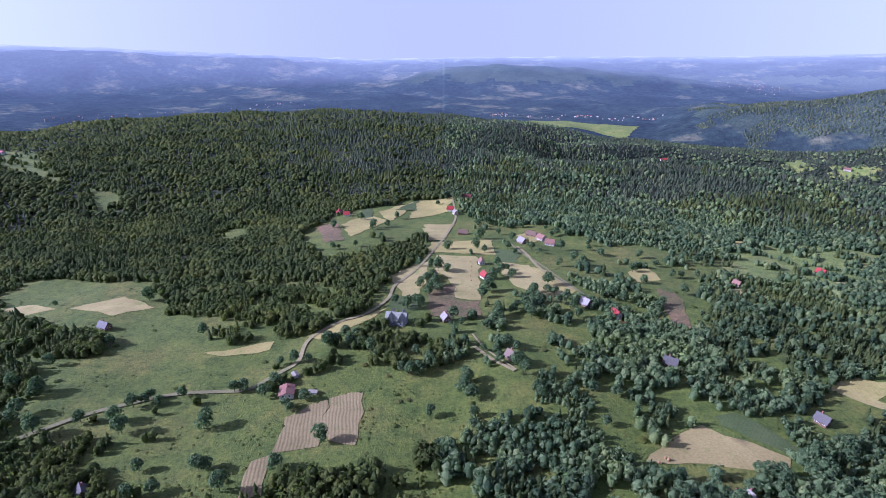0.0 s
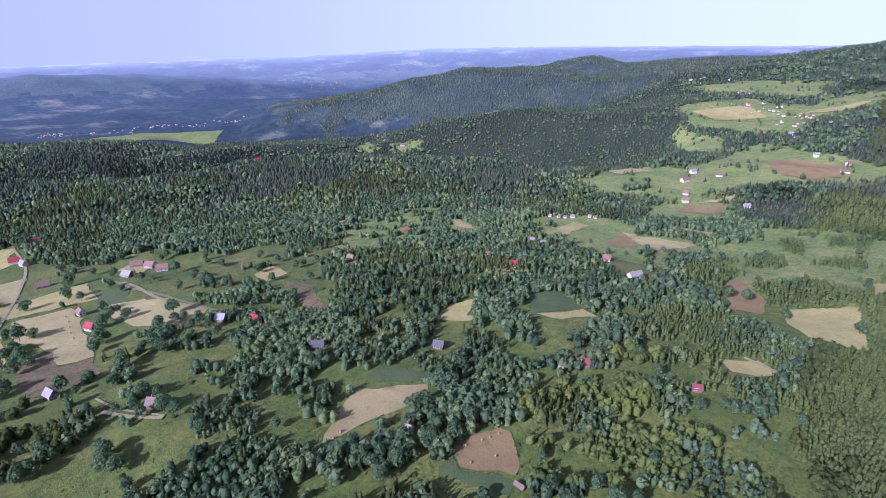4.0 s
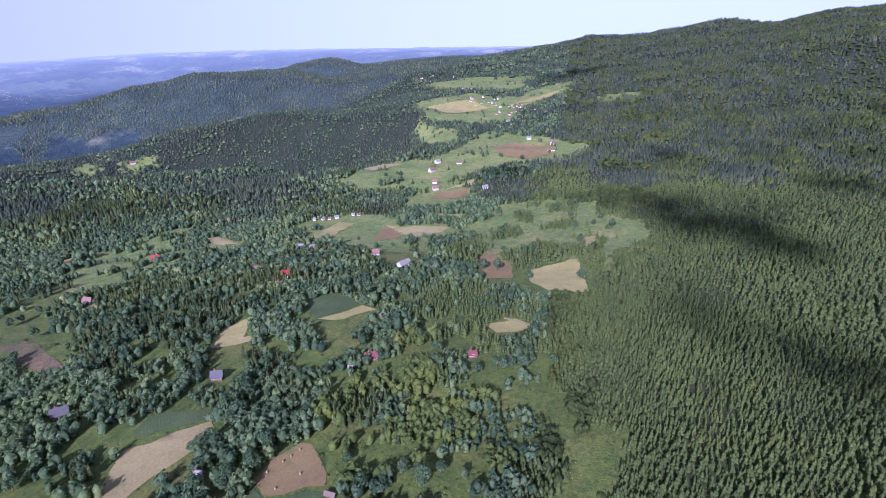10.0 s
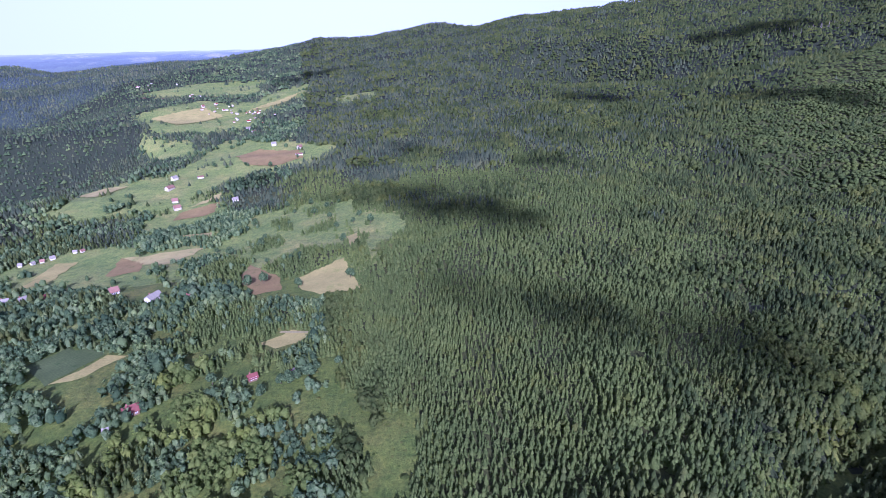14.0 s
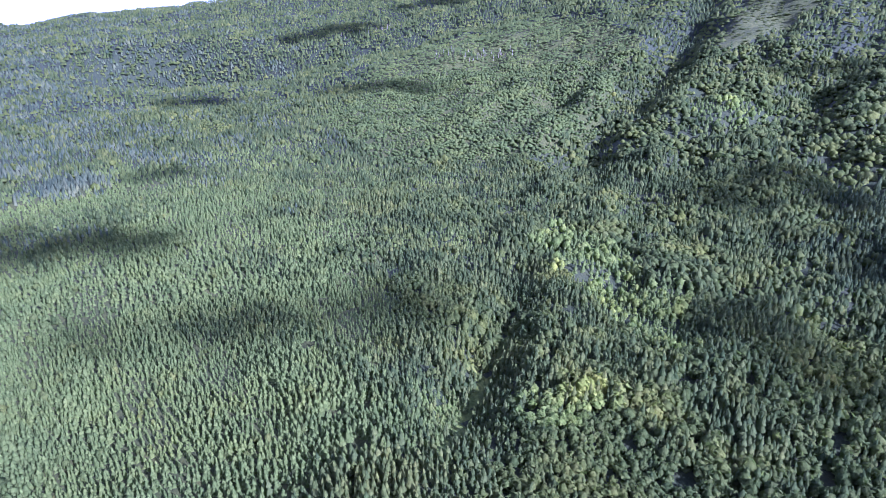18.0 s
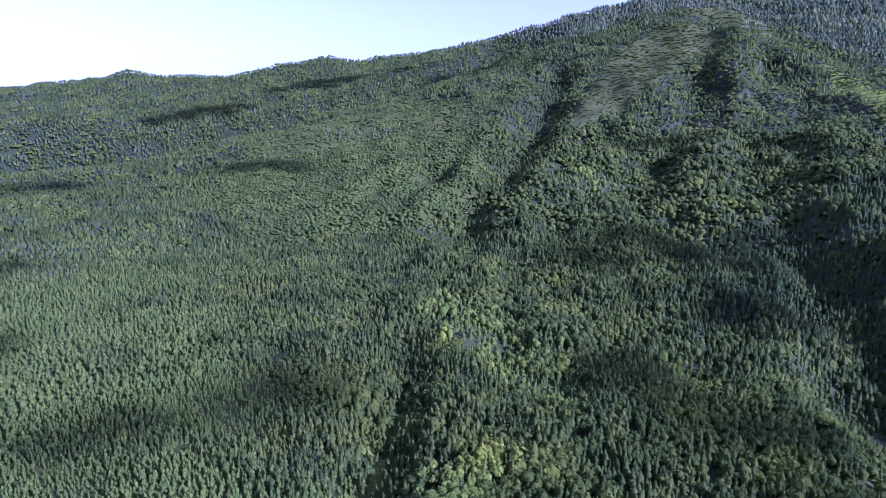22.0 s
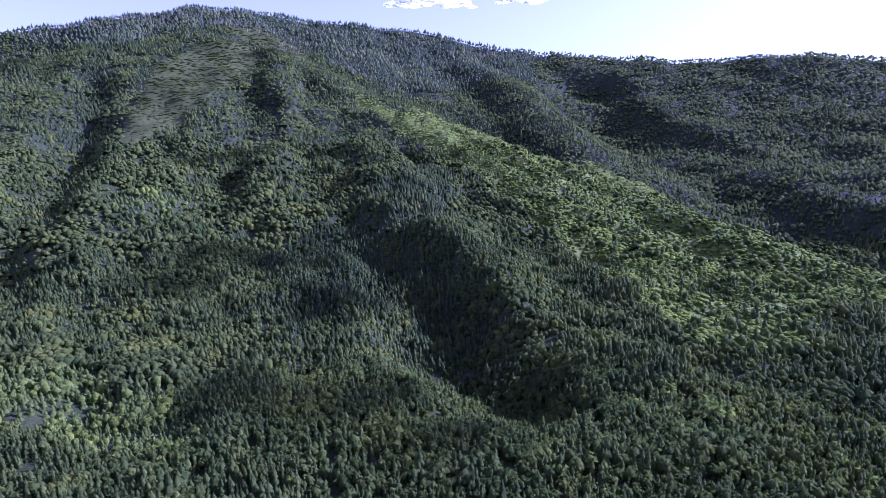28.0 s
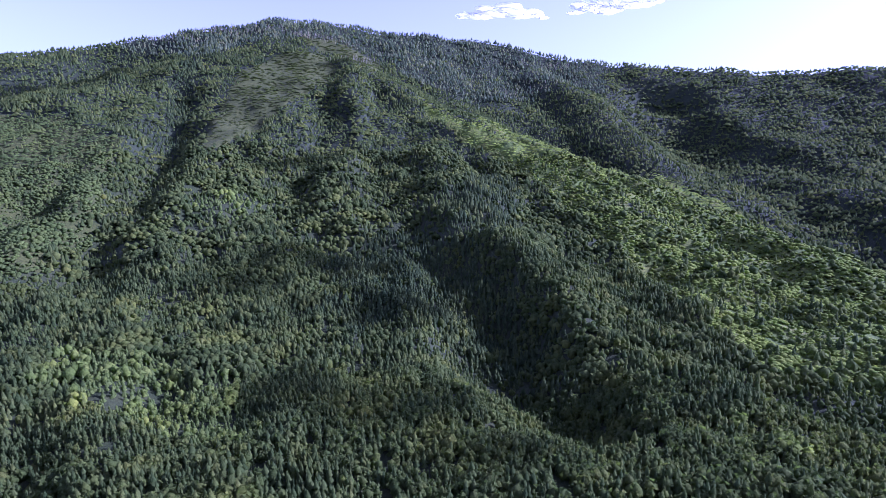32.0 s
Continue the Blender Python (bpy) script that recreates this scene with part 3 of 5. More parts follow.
def stand(kind, *corners):
    """A stretch of forest of one kind: shaded old or hazy high spruce, sunlit pale young leaf, smooth beech, bright
    bench spruce, mixed or low shrubs.
    """
    STANDS.append((kind, np.array(corners, float).reshape(-1, 2)))


stand("low", 521, -1420, 562, -1753, 504, -1973, 355, -2059, 291, -1916, 323, -1682, 365, -1432, 407, -1265, 422, -1112, 463, -1150)
stand("low", 484, -2158, 339, -2220, 131, -2069, 174, -1891, 314, -2065)
stand("high", 1139, -2157, 760, -2420, 357, -2420, 133, -2440, -193, -2440, -497, -2420, -769, -2400, -703, -2091, -442, -2047, -171, -1921, 10, -1984, 200, -2151, 422, -2182, 613, -2054, 730, -1884, 895, -2066)
stand("mixed", -560, -1700, -600, -2300, -1400, -2250, -2000, -1800, -1700, -1100, -1100, -1000, -900, -1500)
stand("pale", 41, -1716, -111, -1520, -215, -1361, -287, -1200, -335, -1097, -365, -920, -397, -749, -378, -526, -332, -390, -335, -325, -266, -330, -252, -398, -274, -521, -274, -685, -260, -849, -241, -1057, -167, -1258, -73, -1420)
stand("pale", -447, -1278, -482, -937, -501, -779, -408, -494, -381, -396, -346, -415, -445, -688, -432, -877, -382, -1023)
stand("low", 429, -1129, 522, -1424, 546, -1704, 499, -1952, 352, -2043, 280, -1908, 319, -1660, 361, -1414, 402, -1249)
stand("beech", 1177, -843, 1120, -1074, 1094, -1300, 835, -1313, 625, -1165, 517, -871, 458, -732, 444, -623, 486, -524, 564, -478, 619, -422)
stand("beech", 927, -528, 944, -774, 959, -1069, 777, -1134, 597, -997, 480, -826, 460, -676, 456, -539, 579, -508, 735, -482)
stand("bench", 281, -355, 279, -409, 193, -405, 136, -363, 97, -298, 100, -263, 168, -297, 225, -326)
stand("bench", 375, -849, 314, -907, 248, -932, 256, -853, 313, -795)
# dark spruces whose needle colour also deepens the ravine's shaded sides
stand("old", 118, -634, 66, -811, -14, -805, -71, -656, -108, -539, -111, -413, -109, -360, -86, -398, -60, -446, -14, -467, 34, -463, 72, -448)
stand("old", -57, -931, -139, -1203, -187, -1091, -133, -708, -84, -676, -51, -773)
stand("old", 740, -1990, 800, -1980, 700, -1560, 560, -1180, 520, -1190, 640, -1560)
stand("mixed", 61, -329, -22, -410, -102, -354, -155, -286, -259, -321, -274, -265, -192, -193, -87, -208, -9, -222, 48, -238)
stand("pale", -300, -330, -420, -400, -640, -420, -760, -900, -640, -1400, -420, -1420, -120, -1560, -330, -1100, -400, -800, -380, -520)
stand("mixed", 300, -190, 319, -205, 232, -251, 186, -208)

YARDS = []

# ---- where things stand ----
HOUSES, LONE_TREES, HAYCOCKS = [], [], []


def house_at(style, x, y, wide, long, turn):
    HOUSES.append((style, x, y, wide, long, turn))
    YARDS.append((x, y, max(wide, long) * 0.42 + 1.2))


house_at("pink", -78, 223, 7.5, 8.5, 10)
house_at("blue", -29, 298, 9.0, 14.0, 80)
house_at("greyr", 2, 302, 7.0, 8.0, 20)
house_at("red", 33, 387, 6.0, 7.0, 30)
house_at("greyr", 98, 328, 7.0, 8.0, 35)
house_at("red", 114, 313, 8.0, 8.0, 25)
house_at("redb", 114, 298, 5.0, 10.0, 80)
house_at("slate", 126, 252, 7.0, 10.0, 55)
house_at("red", -126, 622, 8.0, 9.0, 10)
house_at("red", -115, 611, 7.0, 8.0, 90)
house_at("red", 9, 639, 7.0, 9.0, 80)
house_at("paleg", 15, 623, 6.0, 8.0, 20)
house_at("dark", 31, 690, 8.0, 12.0, 85)
house_at("brown", 21, 531, 7.0, 11.0, 80)
house_at("greyr", 77, 489, 8.0, 9.0, 35)
house_at("brown", 92, 525, 7.0, 12.0, 60)
house_at("pinkr", 99, 508, 8.0, 9.0, 40)
house_at("pinkr", 104, 488, 8.0, 10.0, 70)
house_at("pale", 33, 424, 5.0, 6.0, 10)
house_at("brown", -6, 387, 4.0, 7.0, 5)
house_at("shed", -78, 239, 2.5, 4.0, 30)
house_at("shed", -65, 224, 2.0, 4.0, 80)
house_at("slate", 181, 207, 6.5, 8.0, 30)
house_at("slate", -214, 297, 6.0, 8.0, 70)
house_at("red", 379, 915, 9.0, 12.0, 80)
house_at("brown", 38, 251, 7.0, 9.0, 40)
house_at("pinkr", 845, 1107, 9.0, 14.0, 60)
house_at("slate", -140, 158, 6.0, 7.0, 40)
house_at("red", 338, 439, 6.0, 8.0, 30)
house_at("red", -856, 1039, 9.0, 11.0, 60)
house_at("red", 317, 268, 6.2, 7.0, 40)
house_at("pale", 296, 257, 3.9, 5.5, 20)
house_at("pinkr", 328, 306, 4.7, 6.2, 30)
house_at("white", 406, 321, 6.2, 7.0, 30)
house_at("white", 403, 304, 7.0, 7.8, 60)
house_at("dark", 403, 288, 6.2, 8.6, 80)
house_at("pale", 407, 236, 6.2, 7.0, 40)
house_at("white", 374, 190, 7.0, 12.5, 70)
house_at("pale", 372, 163, 5.5, 6.2, 50)
house_at("maroon", 226, 137, 6.2, 9.4, 35)
house_at("white", 215, 144, 2.3, 3.1, 20)
house_at("maroon", 250, 85, 4.7, 6.6, 35)
house_at("shedp", 252, 64, 3.9, 6.2, 85)
house_at("brown", 114, 157, 5.5, 5.5, 50)
house_at("paleg", 120, 158, 4.7, 4.7, 20)
house_at("brown", 133, 103, 2.3, 5.5, 5)
house_at("pinkr", 234, 387, 4.7, 6.2, 30)
house_at("pinkr", 777, 339, 7.8, 14.0, 70)
house_at("white", 827, 351, 7.0, 9.4, 60)
house_at("pink", 832, 314, 7.0, 9.4, 30)
house_at("white", 519, 384, 3.5, 3.9, 10)
house_at("white", 524, 375, 3.1, 3.9, 70)
house_at("pale", 529, 369, 3.5, 3.9, 30)
house_at("white", 536, 363, 3.9, 4.7, 50)
house_at("white", 550, 348, 3.1, 3.9, 20)
house_at("pale", 551, 341, 3.1, 3.9, 60)
house_at("pinkr", 696, 299, 7.0, 9.4, 40)
house_at("white", 716, 230, 6.2, 7.8, 40)
house_at("pink", 901, 176, 7.8, 10.9, 30)
house_at("pinkr", 944, 182, 7.0, 9.4, 60)
house_at("white", 981, 234, 7.0, 7.8, 30)
house_at("pale", 721, 311, 6.2, 7.8, 30)
house_at("white", 1154, 323, 7.8, 9.4, 30)
house_at("pale", 1125, 305, 7.8, 9.4, 60)


def lone_trees(*places):
    LONE_TREES.extend(zip(places[::2], places[1::2]))


lone_trees(-109, 199, -145, 194, -126, 172, -54, 190, -70, 174, -168, 201, -147, 287, -140, 280, -152, 202, -276, 340, -89, 251, -82, 253)
lone_trees(-74, 252, -89, 222, -102, 229, -106, 227, -145, 220, -146, 216, -150, 213, -130, 222, -139, 216, -183, 192, -101, 172, -98, 173)
lone_trees(-88, 161, 15, 206, 14, 219, 14, 199, 11, 225, 13, 232, -6, 208, -2, 187, 37, 297, 45, 313, 28, 344, 37, 357)
lone_trees(33, 355, 66, 351, 76, 352, 80, 346, 23, 260, 6, 274, -13, 240, -15, 258, -41, 262, -36, 257, -29, 255, -54, 268)
lone_trees(-61, 272, -66, 268, -64, 269, -47, 267, -22, 242, -17, 239, -11, 242, -7, 246, -51, 275, -58, 279, -98, 470, -103, 467)
lone_trees(-83, 475, -62, 504, -75, 540, -61, 557, 58, 698, 54, 386, 185, 521, 144, 458, 196, 403, 150, 332, 194, 362, 122, 161)
lone_trees(128, 164, 134, 167, 139, 170, 131, 172, 154, 172, 159, 174, 161, 171, 158, 178, 179, 187, -73, 210, -76, 213, -68, 219)
lone_trees(-86, 231, 27, 289, 57, 305, 55, 319, 88, 321, -201, 222, -200, 218, -216, 225, -198, 204, -197, 198, -214, 248, -205, 273)
lone_trees(-196, 273, -213, 348, -223, 360, 3, 397, -8, 385, -10, 366, -6, 372, -24, 322, -15, 327, -33, 332, -114, 160, -122, 157)
lone_trees(40, 244, 43, 236, 47, 222, 49, 218, 86, 220, 75, 198, 31, 247, 42, 247, 36, 264, 42, 260, 30, 256)
lone_trees(55, 321, 56, 313, 36, 304, 36, 309, 47, 315, 80, 330, 85, 330, 88, 308, 79, 366, 65, 329, 132, 168, 136, 167)
lone_trees(135, 163, 156, 177, 159, 178, 173, 179, 135, 159, 113, 153, 105, 154, 99, 151, 103, 144, 110, 145, 119, 145, 123, 146)
lone_trees(132, 141, 94, 150, 93, 155, 92, 142, 93, 165, 146, 144, 161, 67, 156, 82, 153, 72, 186, 74, 142, 94, 142, 85)
lone_trees(152, 107, 246, 65, 245, 69, 249, 61, 256, 52, 250, 55, 259, 40, 392, 46, 382, 85, 396, 127, 398, 115, 467, 103)
lone_trees(454, 126, 630, 96, 630, 135, 611, 108, 665, 151, 656, 119, 644, 83, 578, 53, 555, 58, 544, 39, 546, 75, 492, 62)
lone_trees(523, 194, 477, 199, 503, 174, 545, 150, 580, 204, 519, 268, 452, 222, 609, 177, 586, 87, 517, 147, 888, 176, 856, 213)
lone_trees(870, 285, 876, 257, 881, 308, 1024, 273, 269, 133, 658, 424, 682, 381, 178, 451, 140, 484, 118, 527, 211, 407, 225, 441)
lone_trees(232, 401, 259, 122, 247, 105, 235, 77)
lone_trees(31, 615, 39, 564, 50, 575, 37, 505, 58, 529, 70, 558, 69, 501, -10, 411, -8, 382, -4, 401, 39, 385, 46, 394)
lone_trees(86, 561, 105, 572, 112, 521, 110, 469, 128, 524, 137, 470, 144, 455, 19, 535, 4, 469, -20, 415, -54, 599, -75, 550)
lone_trees(-95, 593, -119, 555, -136, 576, -24, 327, -19, 332, 7, 306, 12, 297, 36, 305, 49, 319, 64, 343, 77, 350, 117, 359)
lone_trees(122, 350, 128, 342, 31, 467, 38, 456, 60, 464, 65, 449, 46, 418, 52, 405, 115, 435, 119, 422, -10, 349, -5, 358)
lone_trees(98, 416, -17, 367, -12, 375, -6, 366, -2, 354, 159, 412, 158, 383, 185, 429, 188, 401, 179, 359, 154, 337, 42, 694)
lone_trees(53, 691, 63, 669, 21, 689, 4, 687, -7, 668, -63, 687, 82, 463, 88, 453, 111, 550, 84, 605, 99, 618, 75, 643)
HAYCOCKS.append((96, 178))
HAYCOCKS.append((92, 176))
HAYCOCKS.append((133, 134))
HAYCOCKS.append((141, 132))
HAYCOCKS.append((145, 131))
HAYCOCKS.append((150, 130))
HAYCOCKS.append((138, 121))
HAYCOCKS.append((127, 125))
HAYCOCKS.append((91, 176))
HAYCOCKS.append((95, 179))
HAYCOCKS.append((24, 427))
HAYCOCKS.append((24, 414))
HAYCOCKS.append((23, 402))
HAYCOCKS.append((22, 389))
HAYCOCKS.append((22, 378))
HAYCOCKS.append((-32, 666))
HAYCOCKS.append((-35, 647))
HAYCOCKS.append((-39, 628))

# ---- building helpers ----
from mathutils.geometry import delaunay_2d_cdt


def mesh_from(name, verts, faces, smooth=False):
    """A mesh from arrays of places and of triangles or quads."""
    me = bpy.data.meshes.new(name)
    verts, faces = np.asarray(verts, np.float32), np.asarray(faces, np.int32)
    k = faces.shape[1]
    me.vertices.add(len(verts))
    me.vertices.foreach_set("co", verts.ravel())
    me.loops.add(faces.size)
    me.loops.foreach_set("vertex_index", faces.ravel())
    me.polygons.add(len(faces))
    me.polygons.foreach_set("loop_start", np.arange(0, faces.size, k, dtype=np.int32))
    if smooth:
        me.polygons.foreach_set("use_smooth", np.ones(len(faces), bool))
    me.update(calc_edges=True)
    return me


def thing(name, verts, faces, mat, label="", category="", group="", kind="", smooth=False):
    me = mesh_from(name, verts, faces, smooth)
    me.materials.append(mat)
    return tagged(new(name, me), label, category, group, kind)


def part(name, bm, mat, parent, label=""):
    """Links a bmesh as one mesh under a thing or a part."""
    me = bpy.data.meshes.new(name)
    bm.to_mesh(me)
    bm.free()
    me.materials.append(mat)
    ob = new(name, me)
    ob.parent = parent
    return tagged(ob, label)


def spot(x, y):
    return float(ground_height(np.array([x]), np.array([y]))[0])


def inside(x, y, corners):
    """Which of the places lie inside a polygon."""
    hit = np.zeros(x.shape, bool)
    for (ax, ay), (bx, by) in zip(corners, np.roll(corners, -1, 0)):
        if ay != by:
            hit ^= ((ay > y) != (by > y)) & (x < (bx - ax) * (y - ay) / (by - ay) + ax)
    return hit


GULLY = [(138, -128), (150, -150), (162, -171), (174, -196), (188, -223), (214, -267)]


def distant(x, y):
    """The wide valley and hills to the north, and all that lies beyond the mountain's foot."""
    r, head = np.hypot(x, y), np.degrees(np.arctan2(x, y))
    rim = np.interp(head, [-70, 14, 24, 45, 62, 68, 74, 80, 110, 120], [1700, 1700, 1780, 1800, 1950, 2150, 2600, 3060, 3060, 9000])
    return (r > rim) & (head > -75)


def far_wood(x, y):
    """Forest on the hill across the valley."""
    head = np.degrees(np.arctan2(x, y))
    return (np.hypot(x, y) < 3400) & (x > 500) & (head + 5 * swell(x, y, 200, 64) > 27) & (head < 76) & (ground_height(x, y) > -122 + 20 * swell(x, y, 260, 62))


def wooded(x, y):
    """How thickly trees stand, 0 to 1."""
    wx, wy = x + swell(x, y, 45, 21) * 4, y + swell(x, y, 45, 22) * 4
    r, head = np.hypot(x, y), np.degrees(np.arctan2(x, y))
    clump = swell(x, y, 38, 51) * 0.62 + swell(x, y, 15, 52) * 0.45 + swell(x, y, 110, 53) * 0.5
    # farmland with groves and hedges in the lower country to the north
    k = np.where((head > -48) & (head < 74), 1 - 0.38 * (1 - step(r, 300, 480)), 1.0)
    for share, corners in CLEARINGS:
        k = np.where(inside(wx, wy, corners), np.minimum(k, share), k)
    for corners in GROVES:
        k = np.where(inside(wx, wy, corners), 1.0, k)
    copse = np.clip((clump - np.interp(k, [0, 0.05, 0.2, 0.5, 0.7, 0.95, 1], [2.2, 1.25, 0.75, 0.05, -0.4, -1.2, -9])) * 3 + 0.5, 0, 1)
    k = np.where(k < 0.999, copse, 1.0)
    for kind, corners in FIELDS:
        k = np.where(inside(x, y, corners), 0, k)
    for kind, width, stops in WAYS:
        for (ax, ay), (bx, by) in zip(stops, stops[1:]):
            dx, dy = bx - ax, by - ay
            u = np.clip(((x - ax) * dx + (y - ay) * dy) / (dx * dx + dy * dy + 1e-6), 0, 1)
            k = np.where(np.hypot(x - ax - u * dx, y - ay - u * dy) < width / 2 + 2.5, 0, k)
    for (ax, ay), (bx, by) in zip(GULLY, GULLY[1:]):
        u = np.clip(((x - ax) * (bx - ax) + (y - ay) * (by - ay)) / ((bx - ax) ** 2 + (by - ay) ** 2), 0, 1)
        k = np.where(np.hypot(x - ax - u * (bx - ax), y - ay - u * (by - ay)) < 2.4 + swell(x, y, 30, 71), 0.0, k)
    for hx, hy, hr in YARDS:
        k = np.where(np.hypot(x - hx, y - hy) < hr, 0, k)
    return k


def warped(count, half, near):
    """Places along an axis, close together in the middle."""
    u = np.linspace(-1, 1, count)
    k = np.arcsinh(half / near)
    return np.sinh(u * k) * near


# ---- ground ----
def build_ground(count=410, half=4900, near=420):
    a = warped(count, half, near)
    gx, gy = np.meshgrid(a, a, indexing="xy")
    v = np.stack([gx.ravel(), gy.ravel(), ground_height(gx, gy).ravel()], 1)
    # the forest floor of the far slopes lies a little under the feet of the trees
    v[:, 2] -= 4.5 * step(np.hypot(v[:, 0], v[:, 1]), 1000, 1600) * step(np.degrees(np.arctan2(v[:, 0], v[:, 1])) % 360, 96, 112)
    cleared = np.zeros(len(v), bool)
    for kind, corners in STANDS:
        if kind == "low":
            cleared |= inside(v[:, 0], v[:, 1], corners)
    v[:, 2] += 4.0 * cleared
    i = np.arange(count * count).reshape(count, count)
    f = np.stack([i[:-1, :-1], i[:-1, 1:], i[1:, 1:], i[1:, :-1]], -1).reshape(-1, 4)
    c = v[f].mean(1)
    keep = np.hypot(c[:, 0], c[:, 1]) < 4880
    f, c = f[keep], c[keep]
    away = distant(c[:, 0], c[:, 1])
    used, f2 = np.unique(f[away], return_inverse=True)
    hills = thing("backdrop", v[used], f2.reshape(-1, 4), FAR_COUNTRY, "distant hills and wide valley country, blue haze painted as glow", "backdrop", kind="structure", smooth=True)
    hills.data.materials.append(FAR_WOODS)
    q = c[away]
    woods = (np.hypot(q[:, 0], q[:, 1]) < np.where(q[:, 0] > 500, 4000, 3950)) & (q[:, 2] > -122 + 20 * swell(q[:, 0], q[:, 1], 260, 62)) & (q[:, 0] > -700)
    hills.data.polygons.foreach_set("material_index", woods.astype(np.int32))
    f, c = f[~away], c[~away]
    used, f2 = np.unique(f, return_inverse=True)
    ob = thing("ground", v[used], f2.reshape(-1, 4), MEADOW, "green and dry yellow meadow grass over rolling mountain land",
               "ground", kind="structure", smooth=True)
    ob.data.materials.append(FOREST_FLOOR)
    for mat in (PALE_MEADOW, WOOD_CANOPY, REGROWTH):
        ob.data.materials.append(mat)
    r, head = np.hypot(c[:, 0], c[:, 1]), np.degrees(np.arctan2(c[:, 0], c[:, 1]))
    lowland = (head > -48) & (head < 74) & (r < 500)
    thick = wooded(c[:, 0], c[:, 1])
    for dx, dy in ((13, 0), (-13, 0), (0, 13), (0, -13)):
        thick = np.minimum(thick, wooded(c[:, 0] + dx, c[:, 1] + dy))
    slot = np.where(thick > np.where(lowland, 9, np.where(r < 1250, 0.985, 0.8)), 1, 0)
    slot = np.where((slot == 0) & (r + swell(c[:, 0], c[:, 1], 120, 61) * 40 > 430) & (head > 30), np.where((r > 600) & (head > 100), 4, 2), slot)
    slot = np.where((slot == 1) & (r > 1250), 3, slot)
    slot = np.where((slot == 1) & (head + 9 * swell(c[:, 0], c[:, 1], 60, 63) > 68) & (head < 126) & (r < 760), 4, slot)
    for kind, corners in STANDS:
        if kind in ("low", "pale", "beech"):
            slot = np.where(inside(c[:, 0], c[:, 1], corners), 0 if kind == "pale" else 4, slot)
    slot = np.where(r < 75, 0, slot)
    ob.data.polygons.foreach_set("material_index", slot.astype(np.int32))


def drape(name, corners, mat, lift, label, category, kind="", cell=6.0):
    """A patch of ground cover of the given outline, laid over the ground."""
    size = np.ptp(corners, 0).max()
    cell = max(cell, size / 40)
    rim = []
    for a, b in zip(corners, np.roll(corners, -1, 0)):
        n = max(1, int(np.hypot(*(b - a)) / cell))
        for k in range(n):
            p = a + (b - a) * k / n
            rim.append(p + np.array([math.sin(p[0] * 0.7 + p[1] * 0.4), math.cos(p[1] * 0.6 - p[0] * 0.5)]) * min(0.7, cell * 0.1))
    rim = np.array(rim)
    lo, hi = rim.min(0), rim.max(0)
    gx, gy = np.meshgrid(np.arange(lo[0], hi[0], cell), np.arange(lo[1], hi[1], cell))
    inner = np.stack([gx.ravel(), gy.ravel()], 1)
    inner = inner[inside(inner[:, 0], inner[:, 1], rim)]
    pts = [Vector(p) for p in np.concatenate([rim, inner])]
    edges = [(i, (i + 1) % len(rim)) for i in range(len(rim))]
    v2, _, faces, *_ = delaunay_2d_cdt(pts, edges, [], 1, 1e-4)
    v2 = np.array([(p.x, p.y) for p in v2])
    v = np.column_stack([v2, ground_height(v2[:, 0], v2[:, 1]) + lift])
    tri = np.array([f for f in faces if len(f) == 3])
    return thing(name, v, tri, mat, label, category, kind=kind, smooth=True)


def ribbon(name, stops, width, mat, lift, label, category):
    """A road or track along its stops."""
    pts = [Vector((*p, 0)) for p in stops]
    fine = []
    for i in range(len(pts) - 1):
        p0, p1, p2, p3 = pts[max(i - 1, 0)], pts[i], pts[i + 1], pts[min(i + 2, len(pts) - 1)]
        n = max(2, int((p2 - p1).length / 3))
        for k in range(n):
            u = k / n
            fine.append(0.5 * ((2 * p1) + (p2 - p0) * u + (2 * p0 - 5 * p1 + 4 * p2 - p3) * u * u + (3 * p1 - p0 - 3 * p2 + p3) * u ** 3))
    fine.append(pts[-1])
    line = np.array([(p.x, p.y) for p in fine])
    d = np.gradient(line, axis=0)
    side = np.stack([-d[:, 1], d[:, 0]], 1) / (np.linalg.norm(d, axis=1)[:, None] + 1e-9)
    rows = []
    for k in (-0.5, -0.25, 0.0, 0.25, 0.5):
        p = line + side * width * k
        crown = 0.06 * (1 - abs(k) * 2)
        rows.append(np.column_stack([p, np.maximum(ground_height(p[:, 0], p[:, 1]), ground_height(line[:, 0], line[:, 1])) + lift + crown]))
    v = np.concatenate(rows)
    n = len(line)
    f = [(k * n + i, k * n + i + 1, (k + 1) * n + i + 1, (k + 1) * n + i) for k in range(4) for i in range(n - 1)]
    return thing(name, v, np.array(f)[:, ::-1], mat, label, category, kind="structure", smooth=True)

build_ground()
FIELD_LOOKS = {
    "plough": ("ploughed_field", PLOUGHED, "ploughed tan field with curved furrows beside the meadow"),
    "straw": ("stubble_field", STUBBLE, "mown yellow stubble field between green meadows"),
    "pale": ("stubble_field", PALE_STUBBLE, "pale harvested field with dry straw rows"),
    "dry": ("dry_meadow", DRY_GRASS, "dry brownish meadow below the harvested strips"),
    "crop": ("crop_field", CROP, "dark green crop field among the stubble strips"),
    "pasture": ("pasture", PALE_MEADOW, "wide dull green pasture on the valley floor"),
    "hay": ("hay_meadow", HAYFIELD, "mown tan hay meadow dotted with haycocks"),
    "brown": ("bare_field", BARE_SOIL, "bare reddish brown field at the wood's edge"),
}


